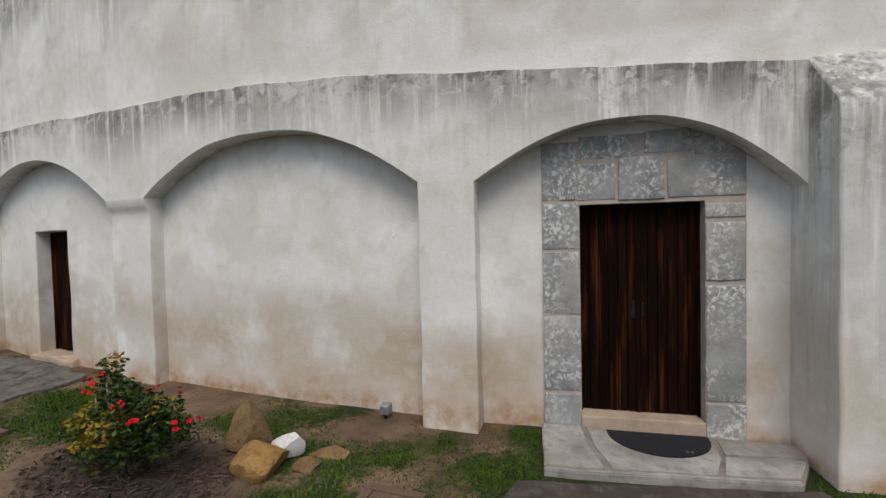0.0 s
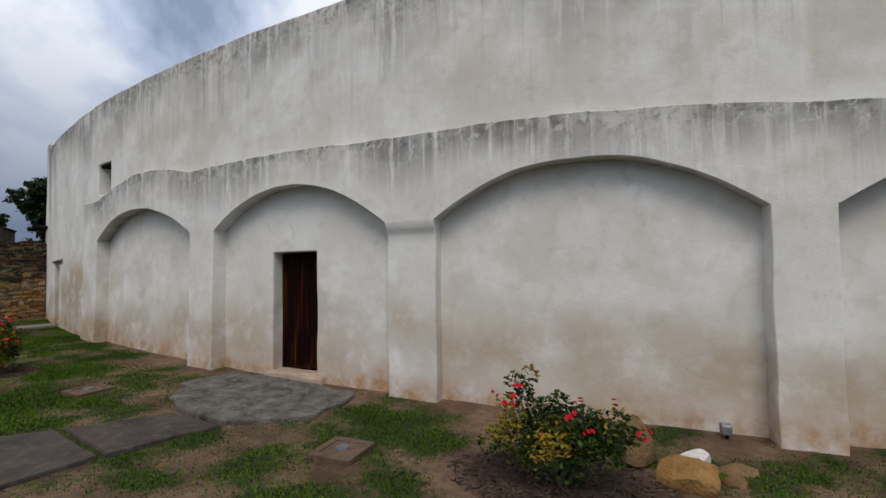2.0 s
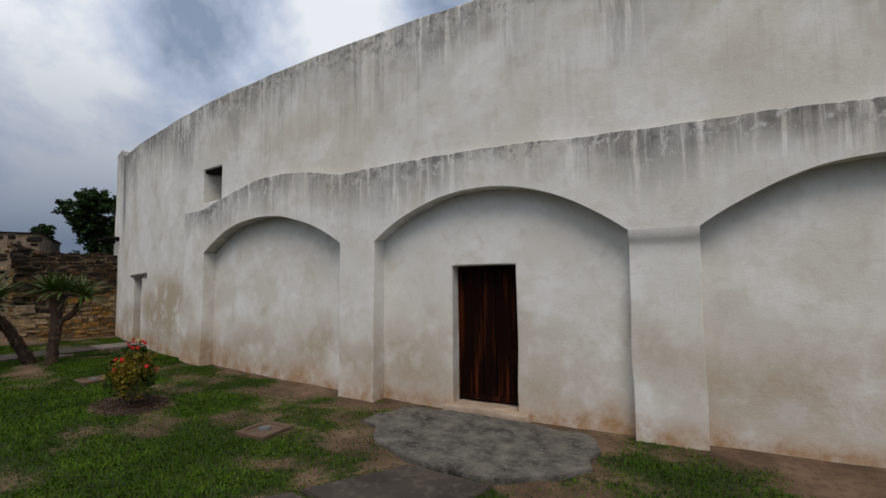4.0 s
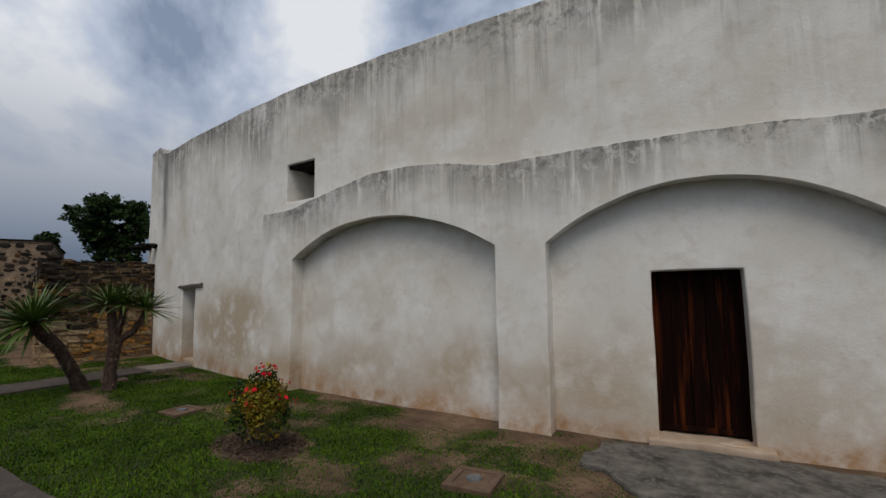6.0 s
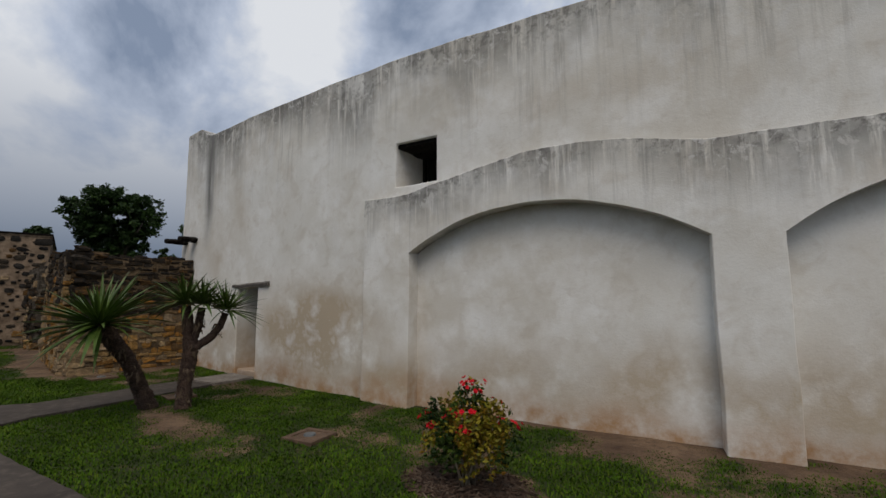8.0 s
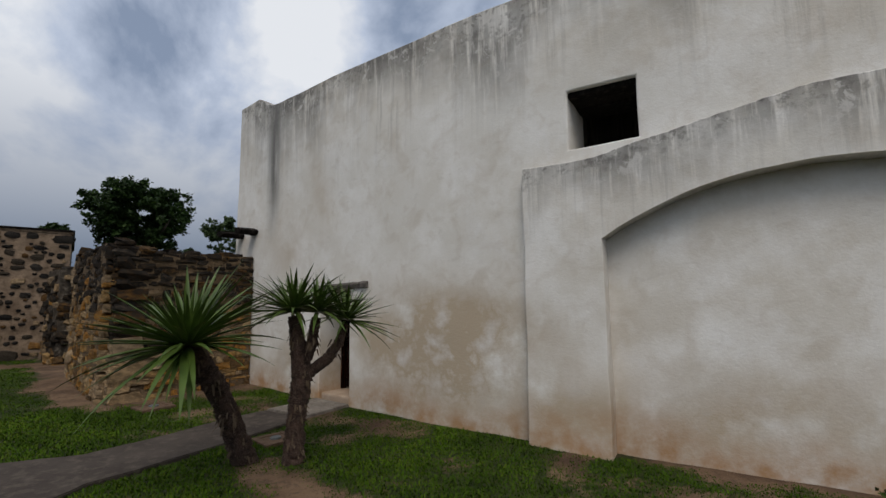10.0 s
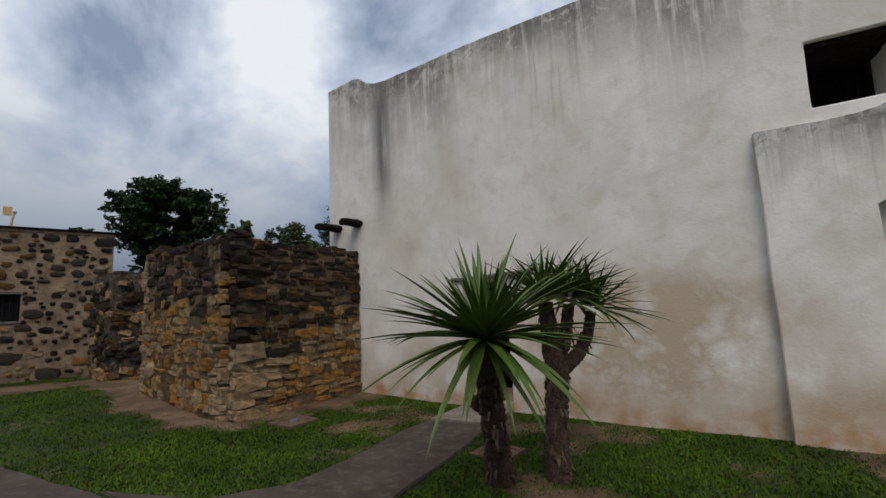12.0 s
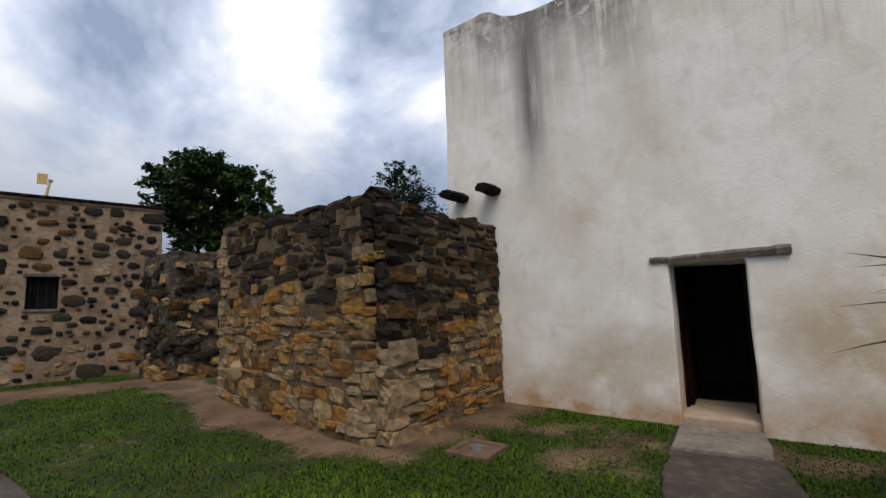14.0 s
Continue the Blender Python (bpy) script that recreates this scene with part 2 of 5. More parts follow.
SILL = make_mottled("dusty_sill_mortar", (0.33, 0.24, 0.17), (0.44, 0.345, 0.26), 4.0)
OCHRE_STONE = make_rock("ochre_rubble", [(0.38, 0.18, 0.036), (0.42, 0.23, 0.068), (0.24, 0.112, 0.026), (0.40, 0.25, 0.10), (0.20, 0.130, 0.066), (0.44, 0.195, 0.036), (0.10, 0.056, 0.023), (0.42, 0.30, 0.16), (0.26, 0.19, 0.115)], 7.0, 0.45)
DARK_STONE = make_rock("blackened_rubble", [(0.018, 0.015, 0.012), (0.075, 0.042, 0.016), (0.010, 0.009, 0.008), (0.050, 0.045, 0.040), (0.12, 0.060, 0.018), (0.014, 0.012, 0.010), (0.032, 0.024, 0.017)], 7.0, 0.9, 0.95, 0.50, (0.20, 0.115, 0.045))
PALE_STONE = make_rock("tan_quoin_stone", [(0.38, 0.255, 0.135), (0.41, 0.29, 0.17), (0.31, 0.225, 0.14)], 5.0, 0.45)
BASALT = make_rock("dark_house_stone", [(0.014, 0.013, 0.012), (0.026, 0.023, 0.020), (0.055, 0.043, 0.031), (0.018, 0.016, 0.015), (0.12, 0.062, 0.022), (0.036, 0.031, 0.027)], 8.0, 0.0, 0.95, 0.06)
RUIN_MORTAR = make_mottled("ruin_mortar", (0.085, 0.055, 0.029), (0.20, 0.14, 0.082), 5.0, 0.95, (0.020, 0.015, 0.011), 0.9, 0.04)
DARK_MORTAR = make_mottled("crusted_mortar", (0.012, 0.010, 0.008), (0.12, 0.095, 0.07), 2.2, 0.95, (0.24, 0.205, 0.16), 1.0, 0.06)
HOUSE_MORTAR = make_mottled("tan_house_mortar", (0.145, 0.10, 0.066), (0.33, 0.24, 0.165), 2.0, 0.95, (0.07, 0.045, 0.027), 0.8, 0.03)
DOOR_WOOD = make_wood("dark_red_door_wood", (0.004, 0.0016, 0.001), (0.016, 0.0042, 0.0018), (0.13, 0.030, 0.007), 0.7, 0.55)
LATE_WOOD = make_wood("red_brown_door_wood", (0.003, 0.0012, 0.0008), (0.014, 0.003, 0.0014), (0.12, 0.026, 0.006), 0.7, 0.65)
GREY_WOOD = make_wood("weathered_grey_timber", (0.07, 0.062, 0.054), (0.17, 0.15, 0.135), (0.28, 0.26, 0.23), 0.9)
SPOUT_WOOD = make_wood("blackened_spout_timber", (0.008, 0.007, 0.006), (0.024, 0.020, 0.017), (0.05, 0.043, 0.037), 0.9)
IRON = make_mottled("black_iron", (0.012, 0.012, 0.013), (0.03, 0.028, 0.026), 12.0, 0.55, None, 0.2, 0.002, None, 0.7)
RUBBER = make_mottled("black_rubber", (0.009, 0.010, 0.013), (0.016, 0.017, 0.02), 40.0, 0.7, None, 0.6, 0.003)
BOX_CONCRETE = make_mottled("brown_cover_concrete", (0.085, 0.050, 0.031), (0.145, 0.092, 0.060), 9.0, 0.9, (0.06, 0.04, 0.028))
LID_METAL = make_mottled("grey_cast_lid", (0.09, 0.10, 0.105), (0.18, 0.19, 0.19), 14.0, 0.55, None, 0.4, 0.004, None, 0.3)
LAMP_METAL = make_mottled("grey_cast_aluminium", (0.22, 0.23, 0.24), (0.33, 0.34, 0.35), 18.0, 0.5, None, 0.2, 0.002, None, 0.4)
BARK = make_mottled("tree_bark", (0.045, 0.036, 0.028), (0.10, 0.085, 0.068), 9.0, 0.95, None, 0.9, 0.03, (1, 1, 0.3))
YUCCA_BARK = make_mottled("yucca_bark", (0.030, 0.018, 0.013), (0.10, 0.060, 0.044), 16.0, 0.95, (0.18, 0.13, 0.10), 0.9, 0.02)
YUCCA_LEAF = make_leaf("yucca_blade", [(0.026, 0.062, 0.010), (0.056, 0.112, 0.018), (0.105, 0.165, 0.028), (0.040, 0.080, 0.016)], 0.40, 0.35)
DRY_LEAF = make_leaf("dry_yucca_thatch", [(0.10, 0.07, 0.045), (0.19, 0.14, 0.095)], 0.9)
ROSE_LEAF = make_leaf("rose_leaf", [(0.008, 0.020, 0.005), (0.016, 0.036, 0.007), (0.025, 0.055, 0.010), (0.075, 0.115, 0.014), (0.014, 0.03, 0.007), (0.10, 0.14, 0.016)], 0.45)
GOLD_LEAF = make_leaf("yellowing_rose_leaf", [(0.16, 0.15, 0.012), (0.27, 0.21, 0.018), (0.22, 0.085, 0.014), (0.10, 0.12, 0.014)], 0.5)
PETAL = make_leaf("red_petal", [(0.62, 0.010, 0.018), (0.78, 0.022, 0.040), (0.68, 0.014, 0.03)], 0.5)
CANE = make_mottled("rose_cane", (0.13, 0.105, 0.075), (0.24, 0.20, 0.15), 20.0)
TREE_LEAF = make_leaf("tree_leaf", [(0.012, 0.030, 0.008), (0.025, 0.055, 0.012), (0.045, 0.085, 0.018), (0.02, 0.042, 0.01)], 0.5)
PALE_TREE_LEAF = make_leaf("pale_tree_leaf", [(0.05, 0.085, 0.035), (0.08, 0.12, 0.05), (0.06, 0.10, 0.04)], 0.5)
CEDAR_LEAF = make_leaf("cedar_leaf", [(0.008, 0.02, 0.009), (0.016, 0.036, 0.014), (0.012, 0.028, 0.012)], 0.6)
GRASS = make_leaf("grass_blade", [(0.034, 0.080, 0.004), (0.048, 0.108, 0.005), (0.066, 0.136, 0.007), (0.10, 0.136, 0.014), (0.038, 0.090, 0.004)], 0.6, 0.06)
CHIP = make_leaf("bark_chip", [(0.035, 0.022, 0.016), (0.09, 0.055, 0.038), (0.16, 0.12, 0.09)], 0.95)
BOULDER = make_mottled("ochre_boulder", (0.25, 0.125, 0.035), (0.37, 0.215, 0.075), 4.0, 0.9, (0.12, 0.065, 0.025), 0.8, 0.03)
BROWN_ROCK = make_mottled("brown_rock", (0.14, 0.082, 0.036), (0.26, 0.165, 0.08), 5.0, 0.92, (0.07, 0.042, 0.02), 0.8, 0.03)
WHITE_ROCK = make_mottled("white_rock", (0.52, 0.50, 0.47), (0.66, 0.64, 0.61), 5.0, 0.9, (0.36, 0.33, 0.29), 0.6, 0.02)
BOARD = make_mottled("tan_board", (0.48, 0.33, 0.14), (0.58, 0.42, 0.20), 6.0)
# interior colour set near black to paint the shade behind the openings
SHADED_ROOM = make_mottled("shade_dark_interior", (0.035, 0.032, 0.028), (0.06, 0.054, 0.048), 2.0)

# ---- building helpers ----
def soft(x, y, z, s=1.0):
    return noise.noise(Vector((x * s, y * s, z * s)))


def ground_z(x, y=0.0):
    """The lawn rises gently towards the ruins."""
    return 0.16 - 0.0155 * (min(max(x, -27.0), 6.0) + 0.9)


ARC_RADIUS, ARC_X, ARC_Y = 40.0, -8.0, 4.0


def lay(x, y, z=0.0):
    """From the straight plan to the church's shallow arc."""
    a, r = (x - ARC_X) / ARC_RADIUS, ARC_RADIUS - (y - ARC_Y)
    return Vector((ARC_X + r * math.sin(a), ARC_Y + ARC_RADIUS - r * math.cos(a), z))


def plan(x, y):
    """Back from the arc to the straight plan."""
    dx, dy = x - ARC_X, ARC_Y + ARC_RADIUS - y
    return ARC_X + ARC_RADIUS * math.atan2(dx, dy), ARC_Y + ARC_RADIUS - math.hypot(dx, dy)


def heading(x):
    return math.degrees((x - ARC_X) / ARC_RADIUS)


def mesh_object(name, verts, faces, mat, parent=None, label="", smooth=False, sharp=None, attrs=None):
    me = bpy.data.meshes.new(name)
    me.from_pydata(verts, [], faces)
    me.materials.append(mat)
    if smooth:
        me.shade_smooth()
        if sharp:
            me.set_sharp_from_angle(angle=radians(sharp))
    for key, values in (attrs or {}).items():
        a = me.attributes.new(key, "FLOAT", "POINT")
        a.data.foreach_set("value", values)
    me.update()
    ob = new(name, me)
    if parent:
        ob.parent = parent
    if label:
        ob["label"] = label
    return ob


def thing(name, loc, label, category, group="", kind="", turn=0.0):
    ob = new(name)
    ob.empty_display_size = 0.1
    ob.matrix_basis = pose(*lay(*loc), 0, 0, heading(loc[0]) + turn)
    return tagged(ob, label, category, group, kind)


def part(name, bm, mat, parent, label="", smooth=False):
    me = bpy.data.meshes.new(name)
    if parent is None:
        for v in bm.verts:
            v.co = lay(*v.co)
    bm.to_mesh(me)
    bm.free()
    me.materials.append(mat)
    if smooth:
        me.shade_smooth()
    ob = new(name, me)
    ob.parent = parent
    if label:
        ob["label"] = label
    return ob


def box_bm(x0, x1, y0, y1, z0, z1, bevel=0.004, rough=0.0, cuts=0):
    bm = bmesh.new()
    bmesh.ops.create_cube(bm, size=1.0)
    for v in bm.verts:
        v.co = Vector(((x0 + x1) / 2 + v.co.x * (x1 - x0), (y0 + y1) / 2 + v.co.y * (y1 - y0), (z0 + z1) / 2 + v.co.z * (z1 - z0)))
    if bevel:
        bmesh.ops.bevel(bm, geom=bm.edges[:], offset=bevel, segments=2, affect="EDGES", profile=0.6)
    if cuts:
        bmesh.ops.subdivide_edges(bm, edges=bm.edges[:], cuts=cuts, use_grid_fill=True)
    if rough:
        for v in bm.verts:
            p = v.co
            v.co = p + Vector((soft(p.x, p.y, p.z + 7, 5), soft(p.x + 9, p.y, p.z, 5), soft(p.x, p.y + 4, p.z, 5))) * rough
    return bm


def wall_wobble(x, y, z):
    """Hand-laid plaster is never quite flat."""
    dy = 0.022 * soft(x, 3.1, z, 0.55) + 0.009 * soft(x, 8.0, z, 2.1)
    return Vector((x + 0.016 * soft(x, y, z, 1.7), y + dy, z + 0.016 * soft(x + 5, y, z + 3, 1.5)))


def stain_values(x, z, rim, reach):
    d = rim - z
    length = reach * (0.55 + 0.9 * max(0.0, 0.5 + soft(x, 11.0, 0, 1.3)))
    drip_and_shade = min(1.0, max(0.0, 1.0 - d / length))
    run = min(1.0, max(0.0, 1.0 - d / (reach * 1.7)))
    foot = z - ground_z(x)
    splash = max(0.0, 1.0 - foot / (0.42 + 0.45 * soft(x, 2.0, 0, 0.9)))
    damp = 2.4 * math.exp(-(((x + 15.15) / 1.25) ** 2 + ((z - 1.32) / 0.62) ** 2) * 0.8)
    damp = max(damp, 0.95 * min(1.0, max(0.0, (1.60 + 0.8 * soft(x, 6.0, 0, 0.7) - z) / 0.55)) * min(1.0, max(0.0, (z - 0.2) / 0.4)))
    if -0.14 < x < 2.5 and z > 3.75:
        damp = max(damp, 0.45)
    damp = max(damp, 0.5 * math.exp(-(((x + 17.7 + 0.35 * (z - 4.0)) / 0.22) ** 2 + ((z - 4.0) / 0.7) ** 2)))
    damp = max(damp, 0.4 * math.exp(-(((x + 10.5) / 1.2) ** 2 + ((z - 4.6) / 0.25) ** 2)), 0.4 * math.exp(-(((x + 3.5) / 1.6) ** 2 + ((z - 4.4) / 0.22) ** 2)))
    damp = max(damp, 0.62 * math.exp(-(((x + 18.5) / 0.55) ** 2 + ((z - 2.9) / 0.6) ** 2)))
    # rain that spills from the dip beside the raised corner
    gush = math.exp(-(((x + 19.14 + 0.05 * soft(z, 1, 0, 0.8)) / (0.17 + 0.03 * (z - 3.5))) ** 2)) * min(1.0, max(0.0, (z - 3.0) / 1.2)) if z > 3.0 else 0.0
    return drip_and_shade, splash, damp, run, gush


def fine(a, b, step, *keep):
    """Steps from a to b that hit every value kept."""
    marks = sorted({a, b, *[k for k in keep if a < k < b]})
    out = [marks[0]]
    for lo, hi in zip(marks, marks[1:]):
        n = max(1, round((hi - lo) / step))
        out += [lo + (hi - lo) * k / n for k in range(1, n + 1)]
    return out


def wall_grid(name, xs, zs, solid, y_front, y_back, rim=None, reach=0.9, place=None, mat=None, parent=None, bevel=0.018, flush=None, soffit_shade=0.0):
    """A thick plastered wall on a grid of cells; cells that are not solid are openings right through it."""
    place = place or (lambda x, z: (x, z))
    index, verts, faces, drips_and_shade, splashes, damps, runs, gushes = {}, [], [], [], [], [], [], []

    def vert(i, j, back):
        key = (i, j, back)
        if key not in index:
            x, z = place(xs[i], zs[j])
            yf = y_front(x, z) if callable(y_front) else y_front
            index[key] = len(verts)
            verts.append(lay(*wall_wobble(x, y_back if back else yf, z)))
            a, b, c, d, e = stain_values(x, z, rim(x) if rim else 99.0, reach)
            # paint shade along the back edge of the underside
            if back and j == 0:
                a = max(a, soffit_shade * (0.6 + 0.8 * abs(soft(x, 21.0, 0, 1.6))))
            drips_and_shade.append(a), splashes.append(b), damps.append(c), runs.append(d), gushes.append(e)
        return index[key]

    nx, nz = len(xs) - 1, len(zs) - 1
    full = [[solid((xs[i] + xs[i + 1]) / 2, (zs[j] + zs[j + 1]) / 2) for j in range(nz)] for i in range(nx)]
    for i in range(nx):
        for j in range(nz):
            if not full[i][j]:
                continue
            f = [vert(i, j, 0), vert(i + 1, j, 0), vert(i + 1, j + 1, 0), vert(i, j + 1, 0)]
            g = [vert(i, j, 1), vert(i + 1, j, 1), vert(i + 1, j + 1, 1), vert(i, j + 1, 1)]
            faces += [f, g[::-1]]
            if j == 0 or not full[i][j - 1]:
                faces.append([f[1], f[0], g[0], g[1]])
            if j == nz - 1 or not full[i][j + 1]:
                faces.append([f[3], f[2], g[2], g[3]])
            if i == 0 or not full[i - 1][j]:
                faces.append([f[0], f[3], g[3], g[0]])
            if i == nx - 1 or not full[i + 1][j]:
                faces.append([f[2], f[1], g[1], g[2]])
    ob = mesh_object(name, verts, faces, mat or PLASTER, parent, "", True, 45, {"drip_and_shade": drips_and_shade, "splash": splashes, "damp": damps, "run": runs, "gush": gushes})
    # round the worn edges, but not where two bodies meet flush
    bm = bmesh.new()
    bm.from_mesh(ob.data)
    weight = bm.edges.layers.float.new("bevel_weight_edge")
    for e in bm.edges:
        if len(e.link_faces) == 2 and e.calc_face_angle() > radians(55):
            mid = (e.verts[0].co + e.verts[1].co) / 2
            px, py = plan(mid.x, mid.y)
            if not (flush and flush(px, py, mid.z)):
                e[weight] = 1.0
    bm.to_mesh(ob.data)
    bm.free()
    mod = ob.modifiers.new("worn_edges", "BEVEL")
    mod.width, mod.segments, mod.limit_method = bevel, 2, "WEIGHT"
    return ob


def tube(points, radii, sides=8, rough=0.0, seed=0.0):
    """Vertices and faces of a tapering round limb along points."""
    verts, faces = [], []
    n = len(points)
    for k, (p, r) in enumerate(zip(points, radii)):
        p = Vector(p)
        ahead = Vector(points[min(k + 1, n - 1)]) - Vector(points[max(k - 1, 0)])
        ahead.normalize()
        side = ahead.cross(Vector((0.3, 1, 0.2))).normalized()
        up = side.cross(ahead)
        for s in range(sides):
            a = 2 * math.pi * s / sides
            q = r * (1 + rough * soft(s * 2.3 + seed, k * 1.7, seed, 1.0))
            verts.append(p + side * (q * math.cos(a)) + up * (q * math.sin(a)))
    for k in range(n - 1):
        for s in range(sides):
            t = (s + 1) % sides
            faces.append((k * sides + s, k * sides + t, (k + 1) * sides + t, (k + 1) * sides + s))
    faces.append(tuple(range(sides))[::-1])
    faces.append(tuple(range((n - 1) * sides, n * sides)))
    return verts, faces


# ---- the church: walls ----
FACE, RECESS, UPPER, BACK = 3.97, 4.22, 4.09, 5.05
# each blind arch: its two sides, the springing at each, and the crown
ARCHES = [(-13.04, -9.12, 2.62, 2.63, 3.19), (-8.45, -4.97, 2.61, 2.58, 3.23), (-4.25, -0.62, 2.58, 2.56, 3.21), (-0.06, 2.66, 2.54, 2.34, 3.02), (3.22, 6.90, 2.36, 2.36, 3.0)]
RIM = [(-13.92, 3.53), (-13.4, 3.52), (-13.0, 3.54), (-12.5, 3.64), (-11.8, 3.77), (-11.2, 3.88), (-10.4, 3.89), (-9.8, 3.83),
       (-9.1, 3.71), (-8.5, 3.72), (-7.4, 3.75), (-6.3, 3.75), (-5.3, 3.71), (-4.4, 3.72), (-2.6, 3.73), (-1.2, 3.66), (-0.2, 3.56), (1.0, 3.47), (2.6, 3.37), (9.0, 3.37)]
ROOF = [(-20.58, 6.14), (-19.74, 6.13), (-19.52, 5.96), (-19.30, 5.86), (-19.0, 5.82), (-16.0, 5.82), (-8.0, 5.89), (9.0, 5.95)]


def along(table, x):
    for (a, za), (b, zb) in zip(table, table[1:]):
        if x <= b:
            u = min(1.0, max(0.0, (x - a) / (b - a)))
            return za + (zb - za) * u
    return table[-1][1]


def rim_z(x):
    return along(RIM, x) + 0.014 * soft(x, 0, 0, 2.3) + 0.008 * soft(x, 4, 0, 7.0)


def roof_z(x):
    return along(ROOF, x) + 0.012 * soft(x, 7, 0, 1.9)


def arch_z(x):
    """Underside of the band: an arch over each bay, the springing line over each pier."""
    for a, b, s0, s1, crown in ARCHES:
        if a <= x <= b:
            u, spring = abs((x - (a + b) / 2) / ((b - a) / 2)), s0 + (s1 - s0) * (x - a) / (b - a)
            return spring + (crown - spring) * (1 - u ** 2.1) + 0.012 * soft(x, 9, 0, 3.0) * (1 - u)
    for p, q in zip(ARCHES, ARCHES[1:]):
        if p[1] < x < q[0]:
            return p[3] + (q[2] - p[3]) * (x - p[1]) / (q[0] - p[1])
    return ARCHES[0][2] if x < 0 else ARCHES[-1][3]


def upper_drip_rim(x):
    """Mildew starts at the roof line."""
    return roof_z(x)


DOOR_B, DOOR_C, WINDOW = (-7.275, -6.345, 2.22), (-17.595, -16.885, 2.17), (-13.37, -12.62, 3.70, 4.40)


def in_window(x, z):
    return WINDOW[0] < x < WINDOW[1] and WINDOW[2] < z < WINDOW[3]


def main_wall_solid(x, z):
    if in_window(x, z) or (x > -13.6 and z < 3.3):
        return False
    return not (DOOR_C[0] < x < DOOR_C[1] and z < DOOR_C[2])


xs = fine(-20.58, 9.0, 0.13, -13.6, WINDOW[0], WINDOW[1], DOOR_C[0], DOOR_C[1])
zs = fine(-0.25, 5.85, 0.13, 3.3, WINDOW[2], WINDOW[3], DOOR_C[2])
upper = wall_grid("wall_south", xs, zs, main_wall_solid, lambda x, z: UPPER + (0.018 if x > -0.16 else 0.0), BACK, upper_drip_rim, 1.25,
                  lambda x, z: (x, z if z < 4.6 else 4.6 + (z - 4.6) * (roof_z(x) - 4.6) / 1.25))
tagged(upper, "white limewashed church wall with black mildew streaks", "wall", "", "structure")

xs = fine(-13.6, 9.0, 0.13, DOOR_B[0], DOOR_B[1], 0.61, 2.235)
zs = fine(-0.25, 3.3, 0.13, 0.33, DOOR_B[2], 2.83)
recess = wall_grid("wall_south_recess", xs, zs, lambda x, z: not ((DOOR_B[0] < x < DOOR_B[1] and 0.33 < z < DOOR_B[2]) or (0.61 < x < 2.235 and z < 2.83)), RECESS, BACK)
tagged(recess, "white plastered wall inside the blind arches", "wall", "", "structure")

# the blind arcade in front of it: a band over the arches and the piers under it
xs = fine(-13.92, 9.0, 0.09, *[v for a in ARCHES for v in a[:2]])
rows = [k / 9 for k in range(10)]
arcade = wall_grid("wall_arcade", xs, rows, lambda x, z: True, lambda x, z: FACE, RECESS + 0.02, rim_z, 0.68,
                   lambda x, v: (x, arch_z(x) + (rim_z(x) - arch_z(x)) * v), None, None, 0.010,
                   flush=lambda x, y, z: z < 3.35, soffit_shade=0.9)
tagged(arcade, "plastered blind arcade with mildewed rounded rim", "wall", "", "structure")
PIERS = [(-13.92, -13.04), (-9.12, -8.45), (-4.97, -4.25), (-0.62, -0.06), (6.90, 9.0)]
for a, b in PIERS:
    if a == -4.97:
        front = lambda x, z: 4.035 if z < 2.40 else 4.035 - 0.065 * min(1.0, (z - 2.40) / 0.12)
        zs = fine(-0.2, 2.60, 0.12, 2.40, 2.44, 2.48, 2.52)
    else:
        front, zs = lambda x, z: FACE - 0.03 * max(0.0, 1 - z / 1.3), fine(-0.2, 2.60, 0.12)
    pier = wall_grid("pier", fine(a, b, 0.11), zs, lambda x, z: True, front, RECESS + 0.02, None, 0.6,
                     lambda x, z: (x, z if z < 1.9 else 1.9 + (z - 1.9) * (arch_z(min(max(x, a + 0.001), b - 0.001)) - 1.9) / 0.7), PLASTER, arcade, 0.010, lambda x, y, z: z > 2.2 and abs(z - arch_z(x)) < 0.06)
    pier["label"] = "plastered pier with soil-stained foot"

# sloping buttress beside the main door
bx0, bx1 = 2.64, 3.24
butt = wall_grid("wall_buttress", fine(bx0, bx1, 0.09), [k / 24 for k in range(25)], lambda x, z: True,
                 lambda x, z: 3.58 + max(0.0, (z - 2.92)) * 0.85, RECESS + 0.02, lambda x: 3.38, 2.1, lambda x, v: (x, -0.2 + (3.38 + 0.2) * v))
tagged(butt, "white plastered buttress with mildewed sloping top", "buttress", "", "structure")

# closed body of the church behind the front
for nm, dims in (("wall_west", (-20.56, -19.7, 5.05, 13.0, -0.2, 5.8)), ("wall_east", (8.2, 9.0, 5.05, 13.0, -0.2, 5.9)),
                 ("wall_north", (-20.56, 9.0, 13.0, 13.8, -0.2, 5.8))):
    bm = box_bm(*dims, bevel=0.02, cuts=11)
    ob = part(nm, bm, PLASTER, None)
    tagged(ob, "plain white plastered church wall", "wall", "", "structure")
# unseen ceiling and floor, with the room's shade put into their colour
ob = part("ceiling", box_bm(-19.7, 8.2, 5.05, 13.0, 5.3, 5.5, bevel=0.0, cuts=15), SHADED_ROOM, None)
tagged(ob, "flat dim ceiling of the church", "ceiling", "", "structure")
ob = part("floor", box_bm(-19.7, 8.2, 4.6, 13.0, -0.1, 0.32, bevel=0.0, cuts=15), SHADED_ROOM, None)
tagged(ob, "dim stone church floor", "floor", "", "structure")
